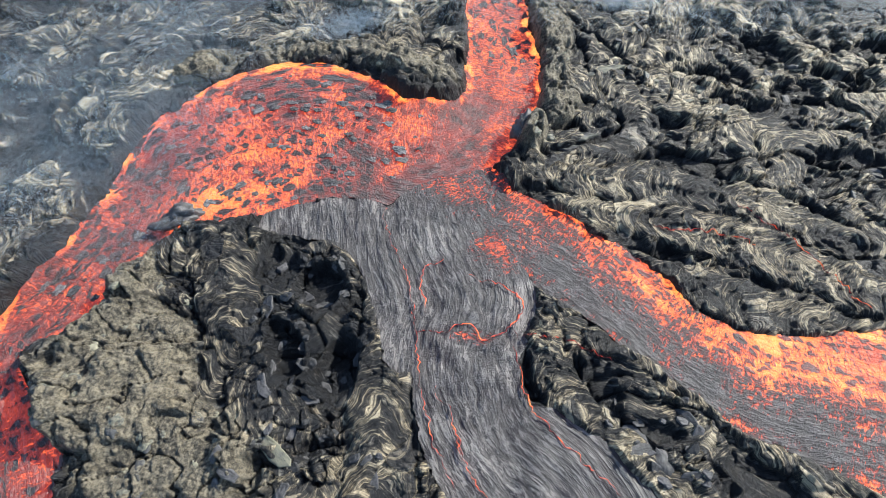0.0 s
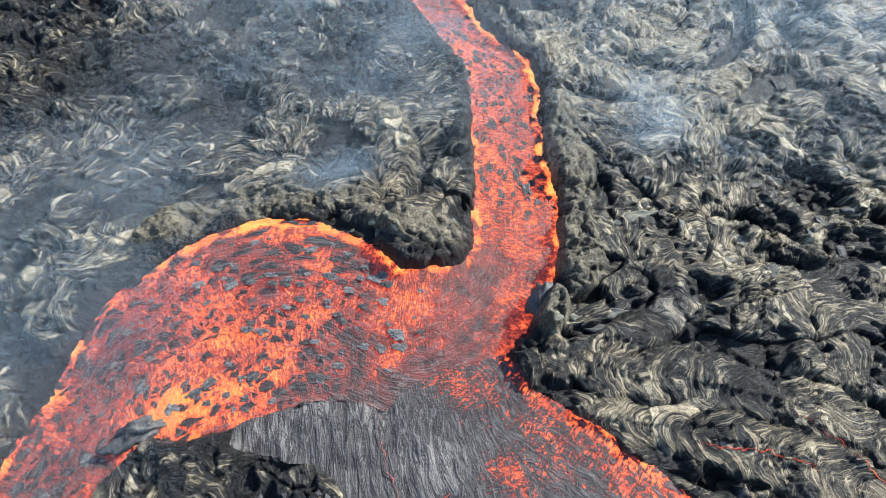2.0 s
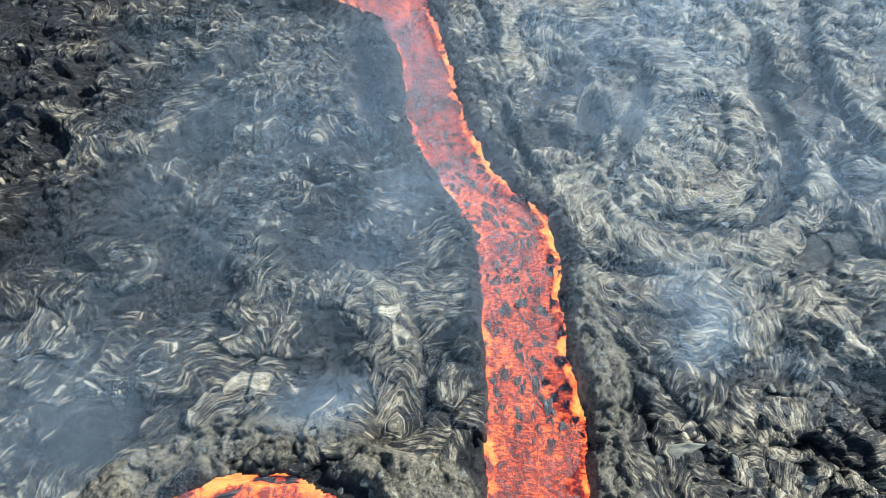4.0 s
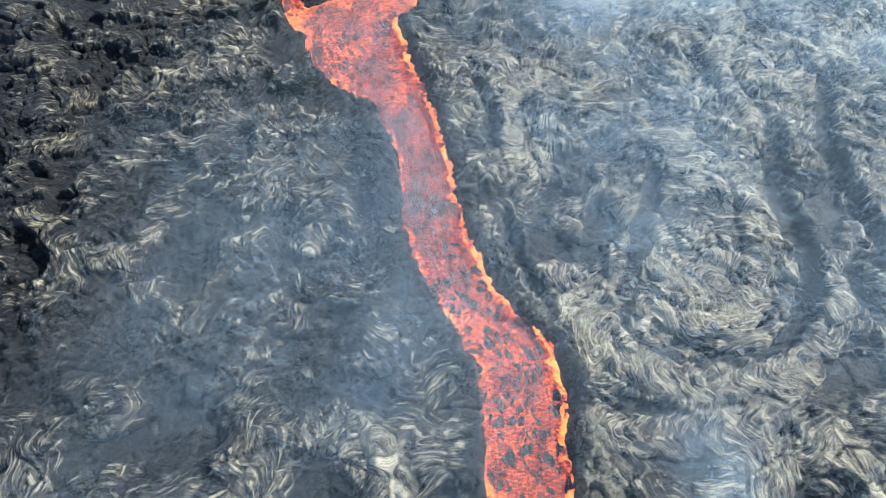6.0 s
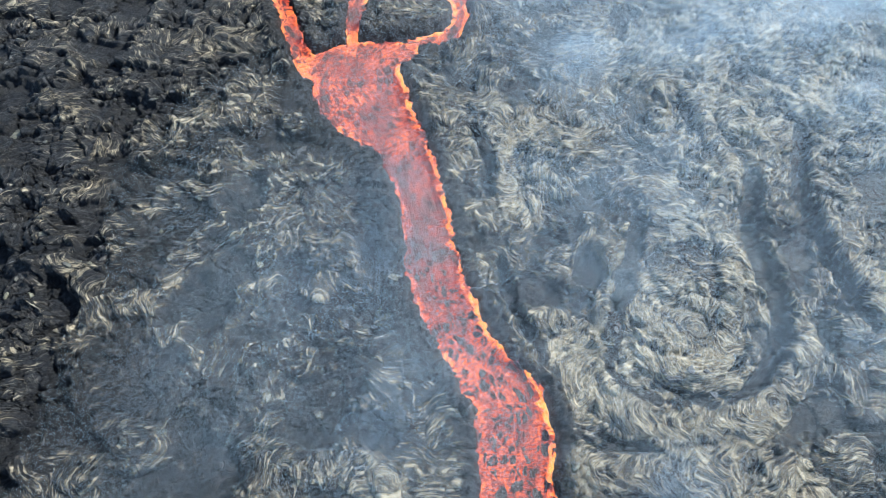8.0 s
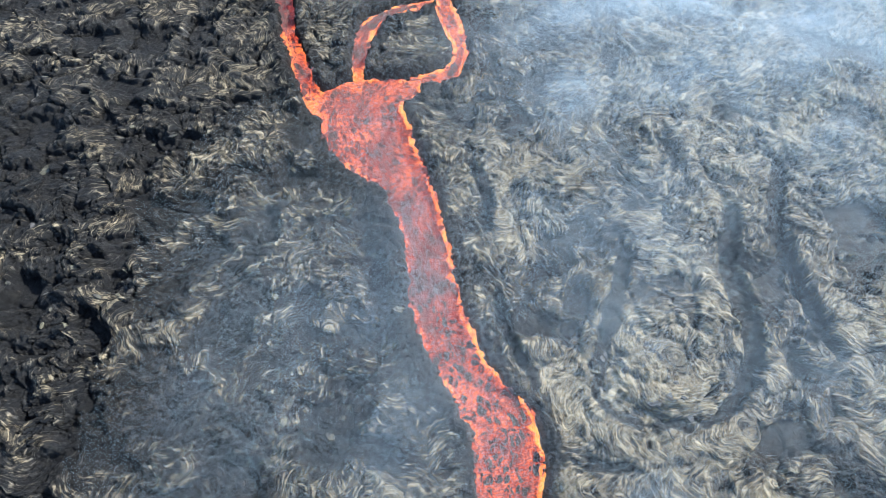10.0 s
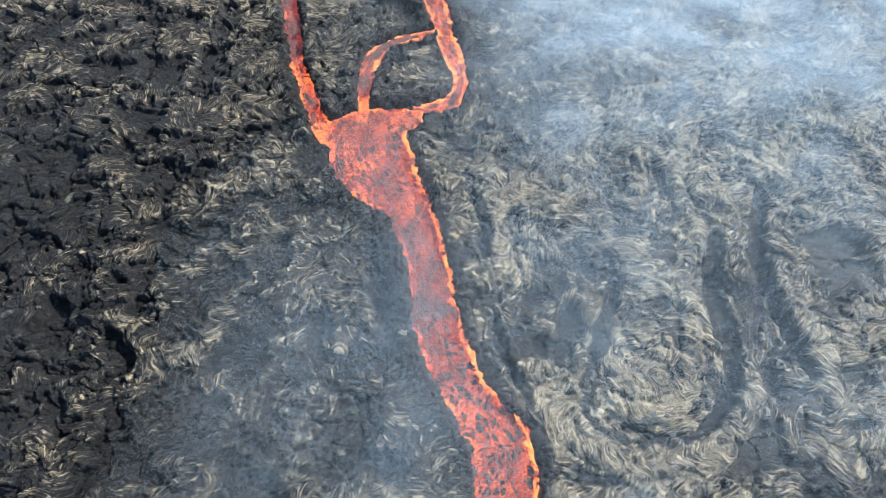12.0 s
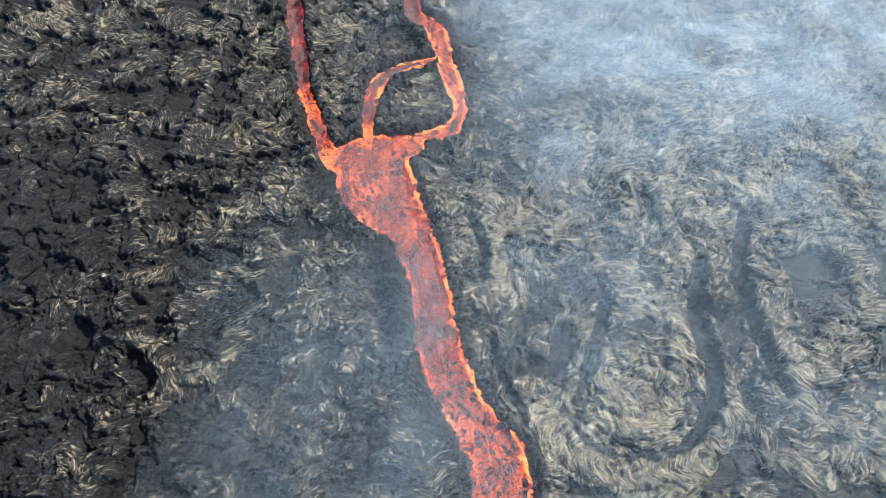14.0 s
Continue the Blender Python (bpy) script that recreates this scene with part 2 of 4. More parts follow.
def crept(x, y):
    """The places from which the skin crept: swirled along a slow, eddying flow."""
    for k in range(3):
        e = 0.4
        s = 11.0
        here = perlin(x / s, y / s, 11 + k % 2) + 0.45 * perlin(x / 4.2, y / 4.2, 13 + k % 2)
        ahead = perlin(x / s, (y + e) / s, 11 + k % 2) + 0.45 * perlin(x / 4.2, (y + e) / 4.2, 13 + k % 2)
        aside = perlin((x + e) / s, y / s, 11 + k % 2) + 0.45 * perlin((x + e) / 4.2, y / 4.2, 13 + k % 2)
        x, y = x + 3.2 * (ahead - here) / e, y - 3.2 * (aside - here) / e
    return x, y


# ---- the sheet: fine where it is flown over, widening to the horizon ----
def graded(inner, outer, steps):
    """Ever wider steps from inner out to outer."""
    t = np.arange(1, steps + 1) / steps
    return inner + (outer - inner) * t ** 4


COLUMNS = np.concatenate([-graded(1.0, 60.0, 20)[::-1], np.linspace(-1, 1, 860), graded(1.0, 60.0, 20)])
fine_rows = [-8.0]
while fine_rows[-1] < 166.0:
    fine_rows.append(fine_rows[-1] + 0.096 + 0.00086 * max(fine_rows[-1], 0.0))
LINES = np.concatenate([-graded(8.0, 1800.0, 20)[::-1], np.array(fine_rows), graded(fine_rows[-1], 2600.0, 20)])
SPREAD = np.clip(40 + 0.46 * LINES, 36, 120)
GX = COLUMNS[None, :] * SPREAD[:, None]
GY = np.repeat(LINES[:, None], len(COLUMNS), axis=1)

# the pond stands higher along its northern wall
swollen = step(28.5, 39.5, GY) * step(51.0, 43.5, GY) * step(5.0, -3.0, GX) * step(-42.0, -30.0, GX)
LAVA_Z = 0.9 + 2.6 * swollen
# banks are scalloped and, upstream, torn into short teeth
teeth = step(50.0, 66.0, GY)
ragged = 0.42 * perlin(GX / 3.7, GY / 3.7, 201) + (0.16 + 0.16 * teeth) * perlin(GX / 1.2, GY / 1.2, 202) + (0.12 + 0.16 * teeth) * perlin(GX / 0.5, GY / 0.5, 203)
flows = {name: course(line, GX, GY) for name, line in STREAMS.items()}
names = list(flows)
# the skin is drawn out from above each course's head
for key, source in (("river", (-12.6, 128.0, 2.0)), ("fan", (-0.8, 38.0, 4.7)), ("east", (-4.0, 35.0, 3.6))):
    _, u, v = course([source] + STREAMS[key], GX, GY)
    flows[key] = (flows[key][0], u - math.hypot(source[0] - STREAMS[key][0][0], source[1] - STREAMS[key][0][1]), v)
every = np.stack([flows[n][0] for n in names])
owner = every.argmin(0)
owner[owner == names.index("pool")] = names.index("river")
owner[owner == names.index("apron")] = names.index("fan")
BANK = every.min(0) + ragged
hot = np.stack([flows[n][0] for n in names if n not in ("fan", "east", "apron")]).min(0) + ragged


def terrain(x, y):
    """Height of the ground, and what its material needs."""
    bent_x, bent_y = crept(x, y)
    half_x, half_y = x + 0.4 * (bent_x - x), y + 0.4 * (bent_y - y)
    f1, f2, own, px, py = cells(half_x / 5.2, half_y / 4.0, 21)
    # strands: drawn out one way within each lobe, bent with its creep
    heading = 3.0 * perlin(px * 5.2 / 16.0, py * 4.0 / 16.0, 61) + 1.5 * (own - 0.5)
    qx, qy = half_x - px * 5.2, half_y - py * 4.0
    bend = 0.5 * perlin(x / 2.6, y / 2.6, 63)
    length = np.cos(heading) * qx + np.sin(heading) * qy + 37.0 * own
    across = np.cos(heading) * qy - np.sin(heading) * qx + bend + 0.10 * np.sin(7.0 * own) * length
    slab = np.zeros(x.shape)
    for cx, cy, rx, ry, a in SLABS:
        slab = np.maximum(slab, step(0.0, 0.45, ellipse(half_x, half_y, cx, cy, rx, ry, a)))
    slab = slab * step(-0.25, 0.35, fbm(x / 5.0, y / 5.0, 41, 3) + 0.15)
    clinker, rise = np.zeros(x.shape), np.zeros(x.shape)
    for cx, cy, rx, ry, a, high in MOUNDS:
        out = ellipse(x + 0.3 * (bent_x - x), y + 0.3 * (bent_y - y), cx, cy, rx, ry, a)
        clinker = np.maximum(clinker, step(0.0, 0.25, out + 0.05 * perlin(x / 1.1, y / 1.1, 43)))
        rise = np.maximum(rise, 0.75 * high * step(0.0, 0.45, out))
    # raised ragged sheets of crust over lower, younger floors
    raised = fbm(half_x / 7.5, half_y / 6.0, 185, 4, 0.55) + 0.35 * (own - 0.5) + 0.22
    sheet_up = step(-0.16, 0.12, raised)
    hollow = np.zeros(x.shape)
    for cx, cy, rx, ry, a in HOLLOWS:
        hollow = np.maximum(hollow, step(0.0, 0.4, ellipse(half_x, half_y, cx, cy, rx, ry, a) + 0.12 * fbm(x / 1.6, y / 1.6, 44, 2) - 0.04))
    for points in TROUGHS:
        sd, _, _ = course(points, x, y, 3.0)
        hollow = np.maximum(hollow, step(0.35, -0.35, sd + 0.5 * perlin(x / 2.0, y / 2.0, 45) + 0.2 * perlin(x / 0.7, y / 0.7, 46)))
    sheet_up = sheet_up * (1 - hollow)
    z = 0.1 + 0.5 * fbm(x / 15.0, y / 15.0, 51, 3) + 0.62 * sheet_up + 0.30 * np.clip(raised, -0.4, 0.8) - 0.8 * hollow
    crease = (1 - step(0.0, 0.10, f2 - f1)) * step(-0.3, 0.25, perlin(x / 5.0, y / 5.0, 52))
    z = z + (0.35 * (1 - f1) + 0.45 * (own - 0.5)) * (1 - clinker) - 0.35 * crease
    arcs, ribbed, aged = (np.zeros(x.shape) for _ in range(3))
    for k, lobe in enumerate(LOBES):
        sd, u, v = course(lobe, x, y, 2.5)
        sd = sd + 0.5 * perlin(x / 2.2, y / 2.2, 71 + k) + 0.25 * perlin(x / 0.8, y / 0.8, 72 + k)
        inside = step(0.35, -0.25, sd)
        half = np.maximum(np.abs(v) - sd, 0.6)
        dome = np.sqrt(np.clip(1 - (v / (half + 0.4)) ** 2, 0, 1))
        z = z * (1 - inside) + inside * (0.35 + 0.25 * z + 0.5 * dome + 0.3 * perlin(u / 3.0, v / 2.0, 90 + k))
        ribs = (u - 0.8 * (v / half) ** 2 * half + 0.9 * perlin(x / 2.6, y / 2.6, 110 + k) + 0.22 * perlin(x / 0.7, y / 0.7, 111 + k)) / 0.32
        arcs = np.where(inside > 0.5, ribs, arcs)
        ribbed = ribbed * (1 - inside) + inside * (0.6 + 0.4 * perlin(u / 4.0, v / 2.0, 140 + k))
        across, length = np.where(inside > 0.5, 0.32 * ribs, across), np.where(inside > 0.5, v + 37.0 * k, length)
        z = z - 0.35 * np.exp(-((sd - 0.2) / 0.32) ** 2) * step(-0.5, 0.3, perlin(x / 2.5, y / 2.5, 68 + k))
        aged = aged + inside * (0.12 if lobe[0][1] > 50 else 0.05)
        slab = slab * (1 - inside)
        sheet_up = np.maximum(sheet_up, inside)
    # frozen eddies: strands wheel round a sunken middle
    for k, (cx, cy, rx, ry, a) in enumerate(WHIRLS):
        out = 1 - ellipse(x + 0.2 * (bent_x - x), y + 0.2 * (bent_y - y), cx, cy, rx, ry, a)
        inside = (out < 0.97 + 0.1 * perlin(x / 3.0, y / 3.0, 197)) & (out > 0.5 + 0.25 * perlin(x / 3.5, y / 3.5, 196))
        across = np.where(inside, out * ry + 1.2 * perlin(x / 4.0, y / 4.0, 198) + 0.3 * bend, across)
        length = np.where(inside, 7.0 * np.arctan2(y - cy, x - cx), length)
        z = z + 0.5 * inside * np.exp(-((out - 0.7) / 0.25) ** 2) - 0.4 * np.exp(-(out / 0.4) ** 2)
    # smooth ponded skin
    pond = np.zeros(x.shape)
    for cx, cy, rx, ry, a in PONDS:
        pond = np.maximum(pond, step(0.0, 0.4, ellipse(half_x, half_y, cx, cy, rx, ry, a) + 0.08 * fbm(x / 1.5, y / 1.5, 47, 2)))
    strand = perlin(length * 0.45, across * 2.3, 401)
    slab = slab * (1 - pond)
    ribbed = ribbed * (1 - pond)
    z = z * (1 - 0.85 * pond) - 0.45 * pond
    rough = (0.3 + 0.7 * sheet_up) * (1 - clinker) * (1 - 0.8 * pond) * (1 - 0.4 * slab)
    grown = 1 + 0.004 * np.clip(y, 0, 150)
    z = z + rough * grown * (0.13 * strand + 0.10 * perlin(length * 0.3, across * 0.9, 402)) + ribbed * (1 - clinker) * 0.15 * np.abs(np.sin(math.pi * arcs * 0.5)) ** 0.7
    # tilted, broken plates
    slab = np.maximum(slab, (1 - pond) * (1 - ribbed) * (1 - clinker) * 0.75 * step(0.05, 0.4, perlin(x / 6.0, y / 6.0, 64) + 0.5 * (own - 0.5)))
    g1, g2, small, _, _ = cells(half_x / 1.7 + 0.2 * perlin(x, y, 33), half_y / 1.1 + 0.2 * perlin(x, y, 34), 31)
    edge = 1 - step(0.0, 0.14, g2 - g1)
    z = z + slab * (0.75 * (small - 0.4) - 0.35 * edge + 0.25 * np.sin(small * 40 + x * (small - 0.5) * 3 + y * 1.1) * (1 - edge))
    # clinker: a lumpy heap, split by a few cracks
    ridge = 1 - np.abs(fbm(x / 1.3, y / 1.3, 151, 4))
    split = 1 - step(0.0, 0.05, np.abs(fbm(x / 6.0, y / 4.0, 153, 3)))
    z = z + rise + clinker * (0.45 * fbm(x / 3.0, y / 3.0, 155, 2) + 0.20 * (ridge - 0.6) + 0.15 * fbm(x / 0.5, y / 0.5, 161, 3) - 0.5 * split - 0.6 * step(0.5, 0.75, fbm(x / 2.6, y / 2.6, 165, 3)))
    z = z + 0.09 * fbm(x / 0.5, y / 0.5, 171, 2)
    # how weathered the skin is: old and pale, or young and dark; gaps and seams get painted shade
    pale = 0.44 + 0.22 * fbm(x / 12.0, y / 12.0, 181, 3) + np.minimum(aged, 0.4) + 0.34 * (sheet_up - 0.7) + 0.25 * np.clip(raised - 0.15, -0.3, 0.6)
    for cx, cy, rx, ry, a, much in AGES:
        pale = pale + much * step(0.0, 0.7, ellipse(x + 0.6 * (bent_x - x), y + 0.6 * (bent_y - y), cx, cy, rx, ry, a))
    # each plate has its own tone; its sunken rim is darkened like a shaded gap
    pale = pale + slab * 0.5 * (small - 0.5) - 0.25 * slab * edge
    # ponds and hollows hold young skin; the thin lobe seams are painted crease shade
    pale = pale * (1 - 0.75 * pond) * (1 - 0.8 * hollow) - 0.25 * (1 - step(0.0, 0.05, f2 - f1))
    return z, length, across, clinker, slab, np.clip(pale, 0.0, 1.2), half_x, half_y


GZ, length, across, clinker, slab, pale, crept_x, crept_y = terrain(GX, GY)
young = 1.2 + 1.0 * perlin(GX / 5.0, GY / 5.0, 213) + 2.6 * step(62.0, 74.0, GY) * step(108.0, 98.0, GY) * step(2.0, -2.0, GX - 4.0 + 0.22 * (GY - 66.0))
pale = pale * (0.12 + 0.88 * step(young - 0.8, young + 1.4, hot))
levee = np.exp(-((hot - 1.6) / 1.3) ** 2) * (0.6 + 0.5 * perlin(GX / 6.0, GY / 6.0, 211))
near = np.exp(-np.clip(hot, 0, None) / 9.0)
GZ = GZ + 1.9 * swollen + 0.9 * near + levee * (0.8 + 0.4 * fbm(GX / 0.9, GY / 0.9, 212, 3))
shore = step(-0.25, 0.75, BANK)
GZ = (LAVA_Z - 0.9) * (1 - shore) + np.maximum(GZ, (LAVA_Z + 0.06) * step(3.0, 0.4, BANK) - 9 * step(0.4, 3.0, BANK)) * shore


def sheet(name, x, y, z, keep):
    """A mesh of the grid's cells for which keep holds, with the grid numbers of its points."""
    rows, cols = x.shape
    number = np.arange(rows * cols).reshape(rows, cols)
    quads = np.stack([number[:-1, :-1], number[:-1, 1:], number[1:, 1:], number[1:, :-1]], -1)[keep]
    used = np.unique(quads)
    place = np.zeros(rows * cols, np.int64)
    place[used] = np.arange(len(used))
    quads = place[quads]
    data = bpy.data.meshes.new(name)
    data.vertices.add(len(used))
    data.vertices.foreach_set("co", np.stack([x.ravel()[used], y.ravel()[used], z.ravel()[used]], -1).astype(np.float32).ravel())
    data.loops.add(quads.size)
    data.loops.foreach_set("vertex_index", quads.astype(np.int32).ravel())
    data.polygons.add(len(quads))
    data.polygons.foreach_set("loop_start", np.arange(0, quads.size, 4, dtype=np.int32))
    data.update(calc_edges=True)
    data.shade_smooth()
    return data, used


def carry(data, used, **fields):
    """Gives a mesh's points what the material reads."""
    for key, values in fields.items():
        layer = data.attributes.new(key, "FLOAT", "POINT")
        layer.data.foreach_set("value", values.ravel()[used].astype(np.float32))


# ---- materials ----
class Nodes:
    """A short hand for node materials."""

    def __init__(self, name):
        self.material = bpy.data.materials.new(name)
        self.material.use_nodes = True
        self.tree = self.material.node_tree
        self.shader = self.tree.nodes["Principled BSDF"]

    def put(self, socket, value):
        if isinstance(value, bpy.types.NodeSocket):
            self.tree.links.new(value, socket)
        else:
            socket.default_value = value

    def field(self, name):
        n = self.tree.nodes.new("ShaderNodeAttribute")
        n.attribute_name = name
        return n.outputs["Fac"]

    def place(self):
        return self.tree.nodes.new("ShaderNodeNewGeometry").outputs["Position"]

    def island(self):
        return self.tree.nodes.new("ShaderNodeNewGeometry").outputs["Random Per Island"]

    def lot(self):
        return self.tree.nodes.new("ShaderNodeObjectInfo").outputs["Random"]

    def math(self, what, a, b=0.0, c=0.0):
        n = self.tree.nodes.new("ShaderNodeMath")
        n.operation = what
        for socket, value in zip(n.inputs, (a, b, c)):
            self.put(socket, value)
        return n.outputs[0]

    def vector(self, x, y, z=0.0):
        n = self.tree.nodes.new("ShaderNodeCombineXYZ")
        for socket, value in zip(n.inputs, (x, y, z)):
            self.put(socket, value)
        return n.outputs[0]

    def noise(self, where, scale, detail=3.0, rough=0.55, twist=0.0):
        n = self.tree.nodes.new("ShaderNodeTexNoise")
        self.put(n.inputs["Vector"], where)
        for key, value in (("Scale", scale), ("Detail", detail), ("Roughness", rough), ("Distortion", twist)):
            n.inputs[key].default_value = value
        return n.outputs["Fac"]

    def cracks(self, where, scale, feature="DISTANCE_TO_EDGE"):
        n = self.tree.nodes.new("ShaderNodeTexVoronoi")
        n.feature = feature
        self.put(n.inputs["Vector"], where)
        n.inputs["Scale"].default_value = scale
        return n.outputs["Distance"]

    def chips(self, where, scale):
        """Broken flakes: each one's own chance, its tilted face, and how near its rim is."""
        n = self.tree.nodes.new("ShaderNodeTexVoronoi")
        self.put(n.inputs["Vector"], where)
        n.inputs["Scale"].default_value = scale
        sub = self.tree.nodes.new("ShaderNodeVectorMath")
        sub.operation = "SUBTRACT"
        self.put(sub.inputs[0], where)
        self.put(sub.inputs[1], n.outputs["Position"])
        way = self.tree.nodes.new("ShaderNodeVectorMath")
        way.operation = "SUBTRACT"
        self.put(way.inputs[0], n.outputs["Color"])
        way.inputs[1].default_value = (0.5, 0.5, 0.5)
        dot = self.tree.nodes.new("ShaderNodeVectorMath")
        dot.operation = "DOT_PRODUCT"
        self.put(dot.inputs[0], sub.outputs[0])
        self.put(dot.inputs[1], way.outputs[0])
        split = self.tree.nodes.new("ShaderNodeSeparateColor")
        self.put(split.inputs[0], n.outputs["Color"])
        return split.outputs[2], dot.outputs["Value"], self.cracks(where, scale)

    def ease(self, value, a, b, low=0.0, high=1.0):
        n = self.tree.nodes.new("ShaderNodeMapRange")
        n.interpolation_type = "SMOOTHSTEP"
        for socket, v in zip(n.inputs, (value, a, b, low, high)):
            self.put(socket, v)
        return n.outputs[0]

    def mix(self, amount, a, b):
        n = self.tree.nodes.new("ShaderNodeMix")
        n.data_type = "RGBA"
        self.put(n.inputs[0], amount)
        for socket, value in ((n.inputs[6], a), (n.inputs[7], b)):
            self.put(socket, value if isinstance(value, bpy.types.NodeSocket) else (*value, 1.0))
        return n.outputs[2]

    def ramp(self, value, stops):
        n = self.tree.nodes.new("ShaderNodeValToRGB")
        self.put(n.inputs[0], value)
        while len(n.color_ramp.elements) < len(stops):
            n.color_ramp.elements.new(1.0)
        for e, (at, colour) in zip(n.color_ramp.elements, stops):
            e.position, e.color = at, (*colour, 1.0)
        return n.outputs[0]

    def bump(self, height, distance, strength=1.0, under=None):
        n = self.tree.nodes.new("ShaderNodeBump")
        n.inputs["Strength"].default_value = strength
        n.inputs["Distance"].default_value = distance
        self.put(n.inputs["Height"], height)
        if under is not None:
            self.put(n.inputs["Normal"], under)
        return n.outputs[0]

    def finish(self, **inputs):
        for key, value in inputs.items():
            socket = self.shader.inputs[key.replace("_", " ")]
            if isinstance(value, tuple) and len(value) == 3:
                value = (*value, 1.0)
            self.put(socket, value)
        return self.material


def rock_material():
    n = Nodes("basalt_crust")
    where = n.place()
    long, cross, rubble, slabs, old, cx, cy = (n.field(k) for k in ("length", "crosswise", "clinker", "slab", "pale", "crept_x", "crept_y"))
    # fine strands, and wider strokes of tone, drawn out with the creep
    strand = n.noise(n.vector(n.math("MULTIPLY", long, 0.42), n.math("MULTIPLY", cross, 2.6)), 1.3, 5.0, 0.70, 0.5)
    stroke = n.noise(n.vector(n.math("MULTIPLY", long, 0.30), n.math("MULTIPLY", cross, 0.85), 4.0), 1.0, 3.0, 0.6, 0.4)
    drawn = n.vector(n.math("ADD", cx, n.math("MULTIPLY", cy, 0.5)), n.math("SUBTRACT", n.math("MULTIPLY", cy, 1.5), n.math("MULTIPLY", cx, 0.7)))
    lot, face, rim = n.chips(drawn, 0.9)
    lot2, face2, rim2 = n.chips(drawn, 2.4)
    # grooves between strands; they sink the bump and also carry painted shade
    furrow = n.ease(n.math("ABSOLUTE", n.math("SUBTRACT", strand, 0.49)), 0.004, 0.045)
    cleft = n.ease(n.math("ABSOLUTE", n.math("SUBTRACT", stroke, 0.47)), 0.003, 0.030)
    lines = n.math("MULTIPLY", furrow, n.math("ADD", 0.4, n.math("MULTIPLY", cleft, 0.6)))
    patch = n.noise(where, 0.12, 4.0, 0.6)
    grain = n.noise(where, 4.5, 5.0, 0.68)
    speck = n.noise(where, 15.0, 3.0, 0.7)
    solid = n.math("SUBTRACT", 1.0, n.math("MULTIPLY", rubble, 0.8))
    chance = n.math("MULTIPLY", n.math("ADD", n.math("SUBTRACT", lot, 0.5), n.math("SUBTRACT", lot2, 0.5)), n.math("ADD", 0.10, n.math("MULTIPLY", slabs, 0.14)))
    worn = n.math("ADD", n.math("ADD", n.math("MULTIPLY", n.math("SUBTRACT", strand, 0.5), 2.0), n.math("MULTIPLY", n.math("SUBTRACT", stroke, 0.5), 1.5)), n.math("ADD", chance, n.math("ADD", n.math("MULTIPLY", n.math("SUBTRACT", patch, 0.5), 0.4), n.math("MULTIPLY", n.math("SUBTRACT", grain, 0.5), 0.2))))
    age = n.math("ADD", n.math("MULTIPLY", old, 0.62), worn)
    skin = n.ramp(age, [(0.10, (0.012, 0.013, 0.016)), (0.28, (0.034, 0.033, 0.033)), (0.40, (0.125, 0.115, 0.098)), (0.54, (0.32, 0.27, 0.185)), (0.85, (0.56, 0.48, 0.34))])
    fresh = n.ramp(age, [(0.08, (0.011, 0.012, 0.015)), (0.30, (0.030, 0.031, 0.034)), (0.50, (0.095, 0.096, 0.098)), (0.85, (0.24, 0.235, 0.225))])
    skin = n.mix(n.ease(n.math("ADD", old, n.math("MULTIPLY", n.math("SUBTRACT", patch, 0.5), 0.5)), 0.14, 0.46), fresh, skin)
    warm = n.mix(n.ease(n.noise(where, 0.55, 3.0, 0.6), 0.42, 0.66, 0.1, 0.9), skin, n.mix(0.3, skin, n.ramp(age, [(0.18, (0.016, 0.013, 0.011)), (0.44, (0.22, 0.16, 0.095)), (0.8, (0.46, 0.36, 0.22))])))
    brown = n.mix(n.ease(n.math("ADD", n.math("MULTIPLY", grain, 0.6), n.math("MULTIPLY", n.noise(where, 1.1, 6.0, 0.7), 0.45)), 0.42, 0.64), (0.040, 0.035, 0.027), (0.27, 0.235, 0.17))
    # shade of the furrows and clefts, put into the colour as near-black
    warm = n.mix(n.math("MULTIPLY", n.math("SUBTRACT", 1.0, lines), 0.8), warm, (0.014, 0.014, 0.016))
    colour = n.mix(n.math("MULTIPLY", rubble, 0.9), warm, brown)
    colour = n.mix(n.ease(speck, 0.52, 0.64, 0.0, 0.45), colour, (0.018, 0.018, 0.020))
    flake = n.math("ADD", n.math("MULTIPLY", face, 0.35), n.math("ADD", n.math("MULTIPLY", face2, 0.35), n.math("ADD", n.math("MULTIPLY", n.ease(rim, 0.0, 0.08), 0.08), n.math("MULTIPLY", n.ease(rim2, 0.0, 0.10), 0.05))))
    flake = n.math("MULTIPLY", flake, n.math("MULTIPLY", solid, n.math("ADD", 0.35, n.math("MULTIPLY", slabs, 0.65))))
    lumps = n.math("MULTIPLY", n.math("ADD", n.noise(where, 1.8, 6.0, 0.72), n.math("MULTIPLY", n.cracks(where, 1.1), 0.3)), n.math("MULTIPLY", rubble, 0.34))
    height = n.math("ADD", n.math("ADD", n.math("ADD", lumps, flake), n.math("MULTIPLY", n.math("MULTIPLY", n.math("ADD", strand, n.math("MULTIPLY", lines, 0.22)), solid), 0.40)), n.math("ADD", n.math("MULTIPLY", grain, 0.11), n.math("MULTIPLY", speck, 0.03)))
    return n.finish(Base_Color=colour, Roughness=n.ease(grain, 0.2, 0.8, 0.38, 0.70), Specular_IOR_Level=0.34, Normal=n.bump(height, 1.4))


